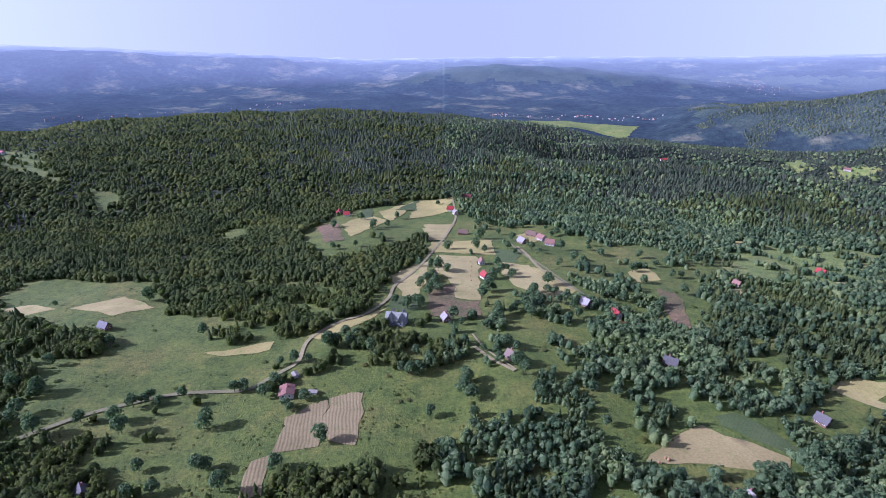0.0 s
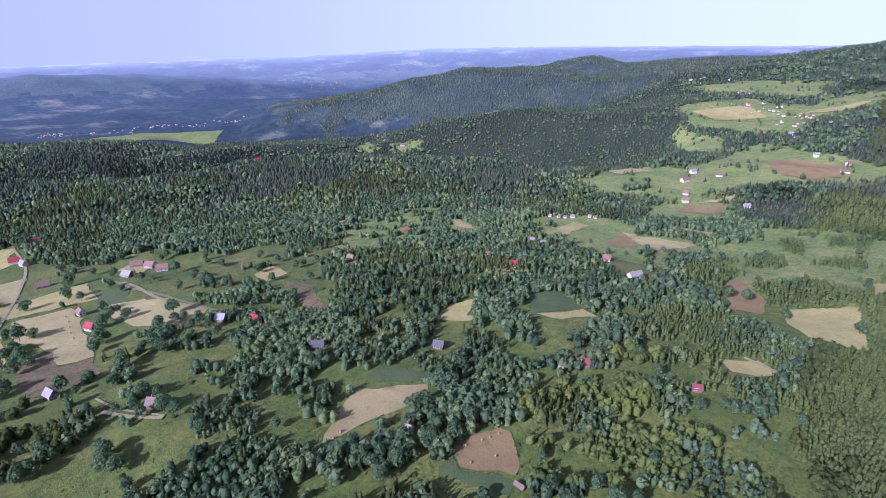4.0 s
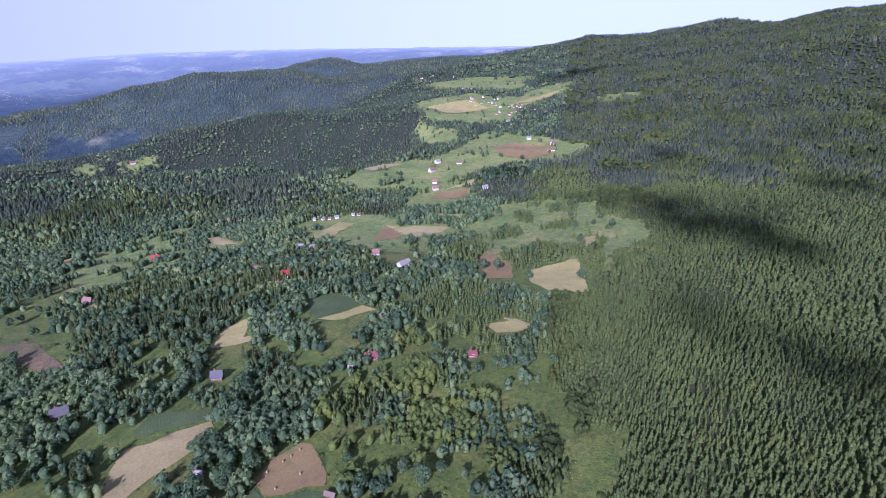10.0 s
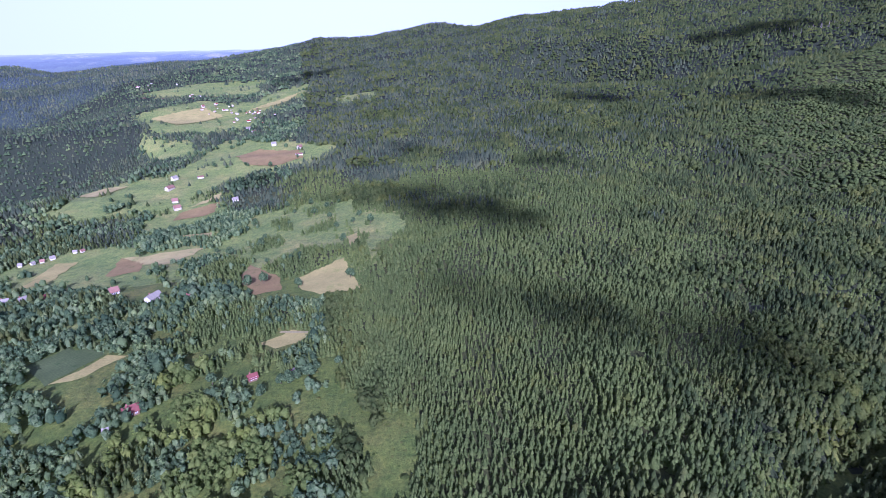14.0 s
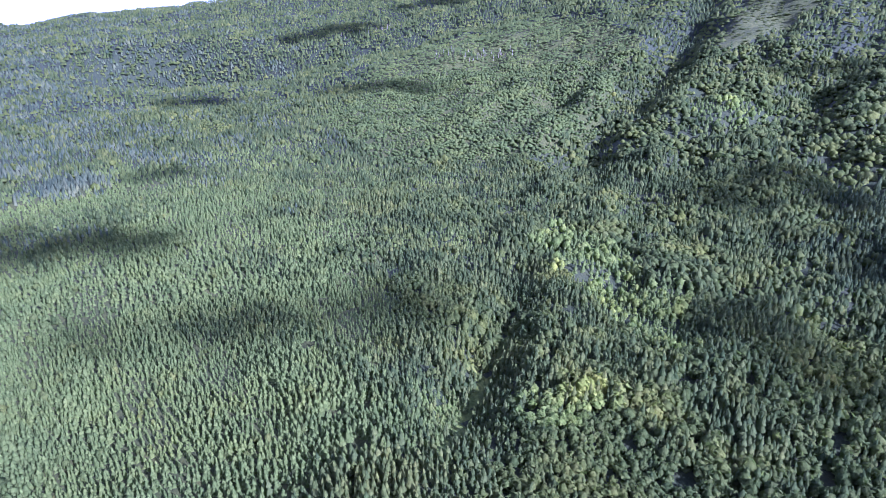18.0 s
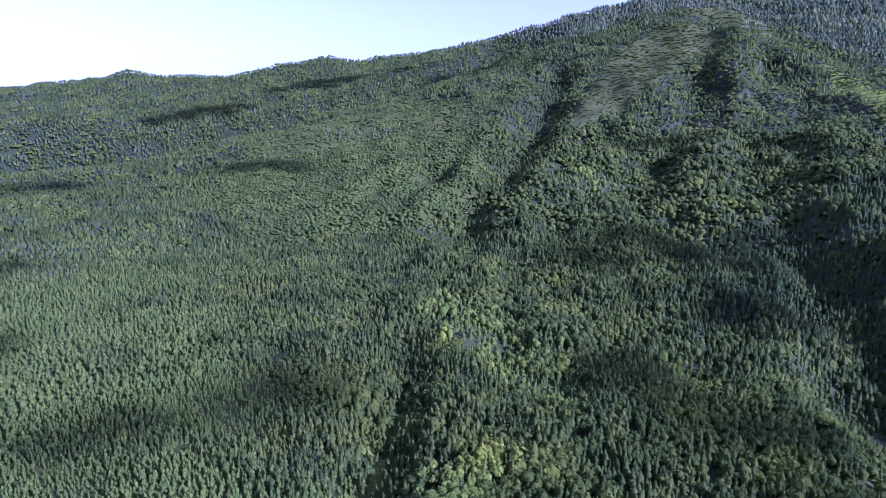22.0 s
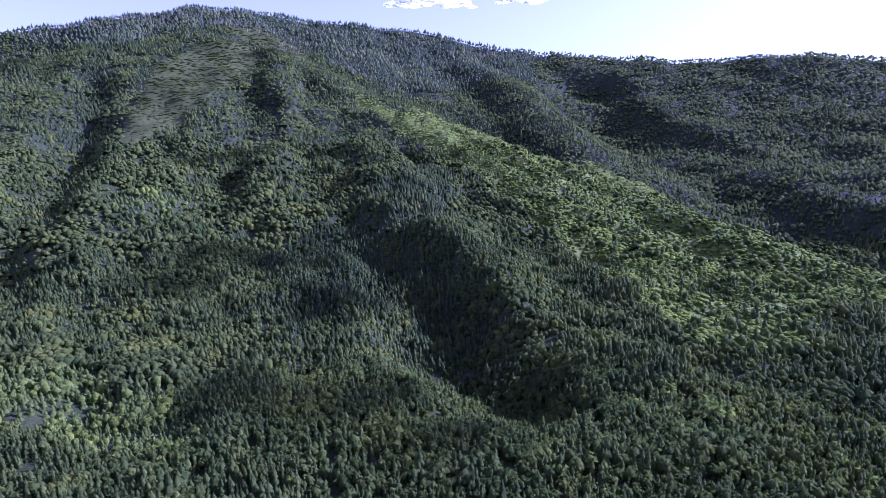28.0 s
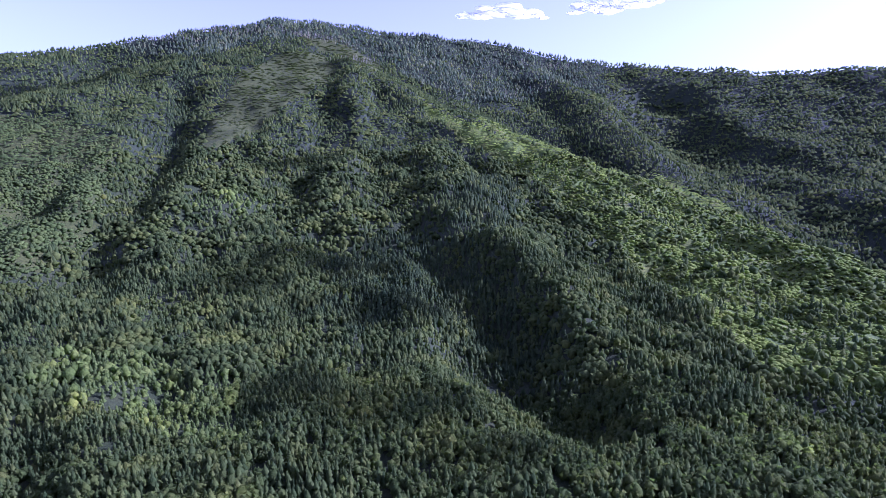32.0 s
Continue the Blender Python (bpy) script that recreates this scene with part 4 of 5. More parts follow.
def worn_edge(corners):
    """The outline of a field with the small bends that mowing and ploughing leave."""
    out = []
    for a, b in zip(corners, np.roll(corners, -1, 0)):
        n = max(1, int(np.hypot(*(b - a)) / 7))
        out += [a + (b - a) * k / n for k in range(n)]
    p = np.array(out)
    bend = 0.9 + 0.0012 * np.hypot(p[:, 0], p[:, 1])
    return p + np.column_stack([swell(p[:, 0], p[:, 1], 17, 91), swell(p[:, 0], p[:, 1], 17, 92)]) * bend[:, None]


for kind, corners in FIELDS:
    name, mat, label = FIELD_LOOKS[kind]
    corners = worn_edge(corners)
    drape(name, corners, mat, 0.22 + 0.0012 * max(0, np.hypot(*corners.mean(0)) - 400), label, "field", kind="structure")
for kind, width, stops in WAYS:
    if kind == "asphalt":
        ribbon("road", stops, width, ASPHALT, 0.5, "narrow grey asphalt lane across the meadow", "road")
    else:
        ribbon("track", stops, width, GRAVEL, 0.5, "pale gravel farm track between the fields", "track")

# ---- trees ----
# groves of fresher green: x, y, reach
FRESH = [(122, -184, 17), (112, -208, 13), (-200, -259, 9), (-186, -290, 6), (42, -241, 5), (232, -372, 20), (196, -30, 14), (-176, -262, 5),
         (153, 103, 14), (166, 92, 17), (192, 81, 17), (218, 66, 10), (254, 116, 18), (217, 109, 16), (180, 130, 12), (176, 48, 8), (192, 70, 9), (200, 130, 10), (262, 108, 9)]
# dead trees on the crest: x, y, spread along and across, turn, how many
SNAGS = [(1020, -2215, 120, 22, -18, 190), (800, -2260, 90, 20, -15, 110), (430, -2190, 90, 16, 0, 150), (200, -2060, 60, 18, 40, 60), (620, -2200, 80, 25, -10, 60),
         (-500, -2290, 110, 16, 5, 90), (-350, -2050, 60, 25, 40, 40), (-620, -1850, 60, 30, 60, 50), (1560, -1150, 60, 20, 50, 40), (940, -980, 60, 20, 50, 40)]


def joined(pieces):
    v, f, n = [], [], 0
    for pv, pf in pieces:
        v.append(pv)
        f.append(pf + n)
        n += len(pv)
    return np.concatenate(v), np.concatenate(f)


def spruce_shape(rng, tiers, sides, stem=False):
    """A spruce of height 1: tapering tiers of drooping boughs with ragged rims."""
    out = []
    for k in range(tiers):
        u = k / tiers
        low, top = 0.06 + 0.94 * u ** 1.05, min(1.0, 0.06 + 0.94 * (u + 1.15 / tiers)) if k < tiers - 1 else 1.0
        rim = 0.17 * (1 - u) ** 0.8 + 0.02
        a = np.arange(sides) * 2 * np.pi / sides + rng.uniform(0, 6)
        ragged = rim * np.where(np.arange(sides) % 2, rng.uniform(0.55, 0.8, sides), rng.uniform(0.9, 1.2, sides))
        ring = np.stack([np.cos(a) * ragged, np.sin(a) * ragged, low - 0.03 * rng.uniform(0, 1, sides)], 1)
        v = np.concatenate([ring, [[rng.uniform(-0.01, 0.01), rng.uniform(-0.01, 0.01), top]]])
        i = np.arange(sides)
        out.append((v, np.stack([i, (i + 1) % sides, np.full(sides, sides)], 1)))
    if stem:
        out.append(stem_shape(0.018, 0.35))
    return joined(out)


def stem_shape(radius, height):
    a = np.arange(3) * 2.094
    ring = np.stack([np.cos(a) * radius, np.sin(a) * radius, np.zeros(3)], 1)
    v = np.concatenate([ring + (0, 0, -0.05), ring * 0.6 + (0, 0, height)])
    return v, np.array([(0, 1, 4), (0, 4, 3), (1, 2, 5), (1, 5, 4), (2, 0, 3), (2, 3, 5)])


def crown_leaves(rng, count, size, wide=0.36, low=0.16):
    """An uneven crown of height 1 made of sprays of leaves, fuller on three or four boughs."""
    boughs = [(math.cos(k * 2.1 + rng.uniform(-0.4, 0.4)) * wide * 0.42, math.sin(k * 2.1) * wide * 0.42,
               low + (1 - low) * rng.uniform(0.3, 0.66), rng.uniform(0.55, 0.8)) for k in range(3)] + [(0, 0, low + (1 - low) * 0.64, 0.78)]
    v = np.empty((count, 3, 3))
    for k in range(count):
        bx, by, bz, br = boughs[k % 4]
        d = rng.normal(size=3) + (0, 0, 0.35)
        d /= np.linalg.norm(d)
        p = np.array((bx, by, bz)) + d * br * (wide, wide, (1 - low) * 0.44) * rng.uniform(0.7, 1.0)
        n = d + rng.normal(size=3) * 0.45 + (0, 0, 0.3)
        n /= np.linalg.norm(n)
        a = np.cross(n, rng.normal(size=3))
        a /= np.linalg.norm(a)
        b = np.cross(n, a)
        s = size * rng.uniform(0.7, 1.35)
        for j in range(3):
            t = j * 2.094 + rng.uniform(-0.5, 0.5)
            v[k, j] = p + (a * math.cos(t) + b * math.sin(t)) * s
    return v.reshape(-1, 3), np.arange(count * 3).reshape(-1, 3)


def dome_shape(rng, sides, rows):
    """A lumpy crown of height 1 that narrows to an uneven top."""
    levels = {1: [(0.36, 1.0)], 2: [(0.16, 0.86), (0.62, 0.96)], 3: [(0.13, 0.70), (0.44, 1.08), (0.77, 0.80)]}[rows]
    v = []
    for z, r in levels:
        turn = rng.uniform(0, 6)
        for k in range(sides):
            a = turn + k * 2 * np.pi / sides
            rr = 0.33 * r * rng.uniform(0.76, 1.22)
            v.append((math.cos(a) * rr, math.sin(a) * rr, z + rng.uniform(-0.09, 0.09)))
    v.append((rng.uniform(-0.08, 0.08), rng.uniform(-0.08, 0.08), 1.0))
    f = []
    for j in range(rows):
        for k in range(sides):
            a, b = j * sides + k, j * sides + (k + 1) % sides
            if j < rows - 1:
                f += [(a, b, b + sides), (a, b + sides, a + sides)]
            else:
                f.append((a, b, rows * sides))
    return np.array(v), np.array(f)


def broadleaf_shape(rng, count, sides, rows):
    """Lumpy crown, with sprays of leaves standing out of it when it is near."""
    core = dome_shape(rng, sides, rows)
    if not count:
        return core
    if count > 6:
        # a lower bough to one side breaks the round outline
        side = dome_shape(rng, sides, rows - 1)
        turn = rng.uniform(0, 6.28)
        core = joined([core, (side[0] * (0.62, 0.62, 0.55) + (0.2 * math.cos(turn), 0.2 * math.sin(turn), rng.uniform(0.05, 0.28)), side[1])])
    return joined([(core[0] * (0.82, 0.82, 0.92), core[1]), crown_leaves(rng, count, 0.115 if count > 6 else 0.17)])


def stature(x, y):
    """How much taller than in the plantation the trees stand."""
    r, head = np.hypot(x, y), np.degrees(np.arctan2(x, y)) % 360
    grown = 0.32 * step(head + 10 * swell(x, y, 200, 34), 128, 160) * (1 - step(head, 240, 255))
    return 1 + np.maximum(grown, 0.45 * step(r, 1000, 1700) * step(head, 60, 80))


def planted(places, heights, widths, shapes, rng):
    """Arrays of all the trees at those places."""
    pick = rng.randint(0, len(shapes), len(places))
    vs, fs, n = [], [], 0
    for k, (sv, sf) in enumerate(shapes):
        at, h, w = places[pick == k], heights[pick == k], widths[pick == k]
        if not len(at):
            continue
        a = rng.uniform(0, 2 * np.pi, len(at))
        c, s = np.cos(a)[:, None], np.sin(a)[:, None]
        x, y = sv[:, 0] * c - sv[:, 1] * s, sv[:, 0] * s + sv[:, 1] * c
        v = np.stack([x * w[:, None] + at[:, :1], y * w[:, None] + at[:, 1:2], sv[:, 2] * h[:, None] + at[:, 2:]], -1)
        vs.append(v.reshape(-1, 3))
        fs.append((sf[None] + (np.arange(len(at)) * len(sv))[:, None, None]).reshape(-1, 3) + n)
        n += len(at) * len(sv)
    return np.concatenate(vs), np.concatenate(fs)


def conifer_share(x, y):
    """Where spruce takes the place of broad-leaved trees."""
    r, head = np.hypot(x, y), np.degrees(np.arctan2(x, y)) % 360
    patch = swell(x, y, 58, 37) * 0.55 + swell(x, y, 130, 31) * 0.45 + swell(x, y, 420, 32) * 0.4
    wander = head + 12 * swell(x, y, 190, 33)
    plantation = step(wander, 66, 80) * (1 - step(wander, 122, 165)) * step(r, 85, 120) * (1 - 0.35 * step(r, 700, 1200))
    slopes = step(head, 118, 140) * (0.36 + 0.1 * (1 - step(r, 600, 850)) + 0.14 * step(r, 1200, 1500) + 0.25 * step(r, 1500, 2000) + 0.2 * step(r, 1900, 2200))
    north = (1 - step(head, 66, 80)) * (0.14 + 0.55 * step(r, 520, 900))
    back = step(head, 230, 245) * 0.3
    k = np.maximum.reduce([plantation * 1.1, slopes, north, back]) + patch * np.where(plantation > 0.5, 0.15, 0.5)
    k = np.where((head > 300), 0.05 + 0.2 * step(r, 300, 420) + 0.45 * step(head, 335, 350) * step(r, 600, 900) + patch * 0.35, k)
    for share, corners in CLEARINGS:
        if share > 0.15:
            k = np.where(inside(x, y, corners) & (r < 330) & (head < 90), 0.04, k)
    return np.clip(k, 0.02, 0.98)


def scatter(near, far, gap, rng, sector):
    """Uneven rows of standing places between two distances."""
    n = int(2 * far / gap)
    gx, gy = np.meshgrid((np.arange(n) + 0.5) * gap - far, (np.arange(n) + 0.5) * gap - far)
    x = (gx + rng.uniform(-0.5, 0.5, gx.shape) * gap).ravel()
    y = (gy + rng.uniform(-0.5, 0.5, gy.shape) * gap).ravel()
    r, head = np.hypot(x, y), np.degrees(np.arctan2(x, y)) % 360
    behind = (head > 240) & (head < 300) & (r > 220)
    keep = (r >= near) & (r < far) & (behind == sector)
    x, y = x[keep], y[keep]
    keep = (~distant(x, y) | far_wood(x, y)) & (rng.uniform(0, 1, len(x)) < wooded(x, y) * 0.97)
    x, y = x[keep], y[keep]
    return np.column_stack([x, y, ground_height(x, y) - 0.3])


def build_woods():
    rng = np.random.RandomState(7)
    # near and far edge, gap, sides and tiers of spruces, leaf sprays, sides and rows of crowns, fullness, behind the eye
    rings = [
        (70, 120, 4.4, 6, 2, 0, 5, 3, 1.05, False),
        (120, 380, 2.75, 5, 3, 14, 5, 2, 1.0, False),
        (380, 720, 3.95, 5, 2, 2, 5, 2, 1.1, False),
        (720, 1250, 5.5, 5, 1, 0, 4, 2, 1.16, False),
        (1250, 2100, 8.4, 4, 1, 0, 4, 1, 1.36, False),
        (2100, 3060, 10.4, 4, 1, 0, 4, 1, 1.6, False),
        (3060, 3400, 15.0, 4, 1, 0, 4, 1, 2.1, False),
        (220, 1500, 15.0, 5, 1, 0, 4, 1, 1.9, True),
    ]
    fir_words = "dense dark green spruce forest on the slopes"
    leaf_words = "leafy green broad-leaved woodland on the slopes"
    for near, far, gap, sides, tiers, sprays, lobes, rows, fat, behind in rings:
        at = scatter(near, far, gap, rng, behind)
        x, y = at[:, 0], at[:, 1]
        size = stature(x, y)
        keep = rng.uniform(0, 1, len(at)) < 1.15 / size ** (1.6 if far <= 1250 else 0.9)
        # small openings in the canopy of the mixed woods
        head = np.degrees(np.arctan2(x, y)) % 360
        keep &= ~((swell(x, y, 36, 38) > 1.25) & (head > 116) & (far <= 1250))
        at, size = at[keep], size[keep]
        x, y = at[:, 0], at[:, 1]
        r, head = np.hypot(x, y), np.degrees(np.arctan2(x, y)) % 360
        chance = rng.uniform(0, 1, len(at))
        fir = rng.uniform(0, 1, len(at)) < conifer_share(x, y)
        wx, wy = x + 12 * swell(x, y, 90, 35) + rng.uniform(-5, 5, len(at)), y + 12 * swell(x, y, 90, 36) + rng.uniform(-5, 5, len(at))
        grown = {kind: np.zeros(len(at), bool) for kind in ("old", "pale", "low", "high", "beech", "bench", "mixed")}
        for kind, corners in STANDS:
            grown[kind] |= inside(wx, wy, corners)
        keep = ~grown["low"] | (r < 1100) | (chance < 0.55)
        at, size, x, y, r, head, chance, fir = at[keep], size[keep], x[keep], y[keep], r[keep], head[keep], chance[keep], fir[keep]
        grown = {kind: mask[keep] for kind, mask in grown.items()}
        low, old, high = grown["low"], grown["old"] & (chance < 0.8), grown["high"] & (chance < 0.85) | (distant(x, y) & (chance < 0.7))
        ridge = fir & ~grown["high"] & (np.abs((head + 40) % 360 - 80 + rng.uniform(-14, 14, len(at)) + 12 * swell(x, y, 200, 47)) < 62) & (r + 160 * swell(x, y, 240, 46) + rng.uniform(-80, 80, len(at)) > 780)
        bench = grown["bench"] & (chance < 0.8)
        pale = grown["pale"] & (chance < 0.85) & ~old & ~low
        fir = np.where(grown["beech"], chance < 0.12, np.where(grown["mixed"], chance < 0.35, fir))
        fir = np.where(grown["bench"], bench, fir)
        fir = (fir | old | high) & ~pale & ~low
        edge = rng.uniform(-9, 9, len(at)) + head + 9 * swell(x, y, 160, 44)
        young = fir & ~old & ~high & ~ridge & (head > 62) & (bench | ((edge < 126) & (r + rng.uniform(-150, 150, len(at)) + swell(x, y, 300, 45) * 120 < 760)))
        fresh = ~fir & (grown["bench"] | (np.min([np.hypot(x - a, y - b) / c for a, b, c in FRESH], 0) < 1))
        beech = grown["beech"] & ~fir & ~fresh & ~pale & ~low & (r > 380)
        slope = ~fir & ~fresh & ~pale & ~low & ~beech & (head > 80)
        # broad crowns stand further apart than spruces
        room = rng.uniform(0, 1, len(at)) < np.where(fir | low | pale | beech, 1.0, min(1.0, (gap / 2.9) ** 2 if far <= 720 else 0.72))
        tall = (1 + 0.3 * (fat - 1)) * (0.84 if far > 2100 else 0.9 if far > 1250 else 1.0)
        firs = [spruce_shape(rng, tiers, sides) for _ in range(8)]
        leafy = [broadleaf_shape(rng, sprays, lobes, rows) for _ in range(10)]
        for pick, name, mat, shapes, lo, hi, wide, words, cat in (
                (fir & ~young & ~old & ~high & ~ridge, "spruce_forest", SPRUCE, firs, 5.4, 8.6, 1.32, fir_words, "forest"),
                (old, "old_shaded_spruce_stand", OLD_SHADED_SPRUCE, firs, 6.0, 9.8, 1.25, "tall dark old spruce stand, ravine shade put into its colour", "forest"),
                (high, "mountain_spruce_forest", HAZY_HIGH_SPRUCE, firs, 5.6, 9.0, 1.4, "blue-green spruce forest on high slopes, haze put into its colour", "forest"),
                (ridge & fir, "ridge_spruce_forest", HAZY_RIDGE_SPRUCE, firs, 5.4, 8.6, 1.36, "blue-green spruce forest over far ridges, haze put into its colour", "forest"),
                (young, "spruce_plantation", YOUNG_SPRUCE, firs, 4.6, 6.6, 1.62, "even young spruce plantation, pale green in the sun", "forest"),
                (~fir & ~fresh & ~slope & ~beech & ~pale & ~low, "broadleaf_forest", BROADLEAF, leafy, 4.6, 8.2, 1.05, leaf_words, "forest"),
                (slope, "mountain_woodland", SLOPE_LEAF, leafy, 4.9, 7.6, 1.08 if far <= 380 else 1.3 if far <= 720 else 1.45, "mixed broad-leaved woodland on the mountain flank", "forest"),
                (beech, "beech_forest", BEECH_LEAF, leafy, 3.4, 4.6, 1.9, "smooth even beech forest on the mountain flank", "forest"),
                (pale, "young_woodland", SUNLIT_PALE_LEAF, leafy, 2.2, 3.1, 2.7, "young broad-leaved wood on the spur, sunlight put into its pale green", "forest"),
                (low, "hillside_shrubs", SHRUB_LEAF, leafy, 1.7, 2.9, 3.4, "low green shrubs regrowing on a cleared slope", "shrubs"),
                (fresh, "bright_grove", BRIGHT_LEAF, leafy, 6.0, 8.5, 1.15, "grove of fresh light green broad-leaved trees", "grove")):
            pick = pick & room
            a = at[pick]
            if not len(a):
                continue
            age = 1 + 0.14 * swell(a[:, 0], a[:, 1], 170, 41) + 0.16 * swell(a[:, 0], a[:, 1], 60, 43)
            if name in ("spruce_forest", "old_shaded_spruce_stand", "mountain_spruce_forest"):
                age = age * np.where(rng.uniform(0, 1, len(a)) < 0.1, 1.3, 1.0)
            h = rng.uniform(lo, hi, len(a)) * np.clip(age, 0.6, 1.7) * tall * size[pick]
            v, f = planted(a, h, h * wide * fat * (1.15 if far > 1250 else 1.0) * rng.uniform(0.85, 1.15, len(a)), shapes, rng)
            thing(name, v, f, mat, words, cat, kind="stuff", smooth=shapes is leafy and far > 720)


def build_snags():
    """Dead, bleached spruces along the mountain's crest."""
    rng = np.random.RandomState(17)
    at = []
    for x, y, along, across, turn, n in SNAGS:
        u, v = rng.normal(size=n) * along, rng.normal(size=n) * across
        c, s = math.cos(radians(turn)), math.sin(radians(turn))
        at.append(np.column_stack([x + u * c - v * s, y + u * s + v * c]))
    at = np.concatenate(at)
    at = np.column_stack([at, ground_height(at[:, 0], at[:, 1])])
    h = rng.uniform(11, 17, len(at))
    v, f = planted(at, h, h * 0.32, [spruce_shape(rng, 2, 5) for _ in range(4)], rng)
    thing("dead_spruces", v, f, DEAD_WOOD, "bleached dead spruce trunks along the mountain crest", "dead trees", kind="stuff")


def build_tussocks():
    """Rank grass and low herbs in patches over the open meadows."""
    rng = np.random.RandomState(29)
    at = []
    for near, far, gap in ((90, 230, 2.6), (230, 480, 4.2)):
        n = int(2 * far / gap)
        gx, gy = np.meshgrid((np.arange(n) + 0.5) * gap - far, (np.arange(n) + 0.5) * gap - far)
        x, y = (g.ravel() + rng.uniform(-0.5, 0.5, g.size) * gap for g in (gx, gy))
        r, head = np.hypot(x, y), np.degrees(np.arctan2(x, y))
        keep = (r > near) & (r < far) & (head > -50) & (head < 90)
        keep &= swell(x, y, 24, 81) * 0.6 + swell(x, y, 8, 82) * 0.6 + rng.uniform(-0.5, 0.5, len(x)) > 0.35
        x, y = x[keep], y[keep]
        free = np.ones(len(x), bool)
        for kind, corners in FIELDS:
            free &= ~inside(x, y, corners)
        for kind, width, stops in WAYS:
            for (ax, ay), (bx, by) in zip(stops, stops[1:]):
                u = np.clip(((x - ax) * (bx - ax) + (y - ay) * (by - ay)) / ((bx - ax) ** 2 + (by - ay) ** 2 + 1e-6), 0, 1)
                free &= np.hypot(x - ax - u * (bx - ax), y - ay - u * (by - ay)) > width / 2 + 0.8
        for hx, hy, hr in YARDS:
            free &= np.hypot(x - hx, y - hy) > hr
        at.append(np.column_stack([x[free], y[free]]))
    at = np.concatenate(at)
    at = np.column_stack([at, ground_height(at[:, 0], at[:, 1]) - 0.05])
    h = rng.uniform(0.25, 0.75, len(at)) * np.where(rng.uniform(0, 1, len(at)) < 0.06, 2.4, 1.0)
    v, f = planted(at, h, h * rng.uniform(2.2, 4.2, len(at)), [dome_shape(rng, 5, 1) for _ in range(8)], rng)
    thing("meadow_herbs", v, f, HERBS, "rank tufts of grass and low herbs on the meadow", "grass", kind="stuff")


build_woods()
build_snags()
build_tussocks()

# ---- paints ----
def paint(name, colour, rough=0.8, spread=0.14, scale=0.7):
    """A weathered coat: colour mottled at two sizes."""
    m, t, b = material(name, rough)
    lo, hi = [c * (1 - spread) for c in colour], [min(1, c * (1 + spread)) for c in colour]
    big, n = ramp_noise(t, scale, [(0.3, lo), (0.7, hi)], 5, 0.6)
    small, _ = ramp_noise(t, scale * 9, [(0.3, (0.85, 0.85, 0.85)), (0.7, (1.1, 1.1, 1.1))], 3, 0.6)
    t.links.new(mixed(t, big, small, 0.7, "MULTIPLY"), b.inputs["Base Color"])
    bumped(t, b, n.outputs["Fac"], 0.25, 0.05)
    return m


WALL_PAINTS = {k: paint(f"{k}_walls", c) for k, c in {
    "white": (0.56, 0.53, 0.41), "cream": (0.45, 0.41, 0.29), "bluegrey": (0.24, 0.26, 0.22), "timber": (0.16, 0.105, 0.055), "ochre": (0.5, 0.4, 0.22)}.items()}
ROOF_PAINTS = {k: paint(f"{k}_roof", c, 0.6) for k, c in {
    "red": (0.27, 0.036, 0.022), "pink": (0.23, 0.125, 0.078), "maroon": (0.16, 0.050, 0.034), "grey": (0.25, 0.240, 0.190), "pale": (0.25, 0.228, 0.165),
    "slate": (0.085, 0.082, 0.065), "brown": (0.15, 0.102, 0.058), "mauve": (0.21, 0.175, 0.150), "steel": (0.25, 0.265, 0.19)}.items()}
PANE = material("window_pane", 0.12)[0]
PANE.node_tree.nodes["Principled BSDF"].inputs["Base Color"].default_value = (0.02, 0.025, 0.03, 1)
PANE.node_tree.nodes["Principled BSDF"].inputs["Specular IOR Level"].default_value = 0.6
BRICK = paint("chimney_brick", (0.30, 0.13, 0.09))
BARK = paint("bark", (0.10, 0.075, 0.05), 0.95, 0.3, 2.0)
HAY = paint("dry_hay", (0.30, 0.19, 0.08), 0.95, 0.25, 2.5)
CLOUD = paint("cloud", (0.88, 0.88, 0.88), 1.0, 0.02, 0.02)
lit, blend = CLOUD.node_tree.nodes.new("ShaderNodeBsdfTranslucent"), CLOUD.node_tree.nodes.new("ShaderNodeMixShader")
lit.inputs[0].default_value = (0.95, 0.95, 0.95, 1)
blend.inputs[0].default_value = 0.4
CLOUD.node_tree.links.new(CLOUD.node_tree.nodes["Principled BSDF"].outputs[0], blend.inputs[1])
CLOUD.node_tree.links.new(lit.outputs[0], blend.inputs[2])
thin, veil = CLOUD.node_tree.nodes.new("ShaderNodeBsdfTransparent"), CLOUD.node_tree.nodes.new("ShaderNodeMixShader")
veil.inputs[0].default_value = 0.4
CLOUD.node_tree.links.new(blend.outputs[0], veil.inputs[1])
CLOUD.node_tree.links.new(thin.outputs[0], veil.inputs[2])
CLOUD.node_tree.links.new(veil.outputs[0], CLOUD.node_tree.nodes["Material Output"].inputs[0])
CLOUD_WHITE = paint("bright_cloud", (0.93, 0.93, 0.93), 1.0, 0.02, 0.004)
soft, half = CLOUD_WHITE.node_tree.nodes.new("ShaderNodeBsdfTranslucent"), CLOUD_WHITE.node_tree.nodes.new("ShaderNodeMixShader")
soft.inputs[0].default_value = (0.95, 0.95, 0.95, 1)
half.inputs[0].default_value = 0.85
CLOUD_WHITE.node_tree.links.new(CLOUD_WHITE.node_tree.nodes["Principled BSDF"].outputs[0], half.inputs[1])
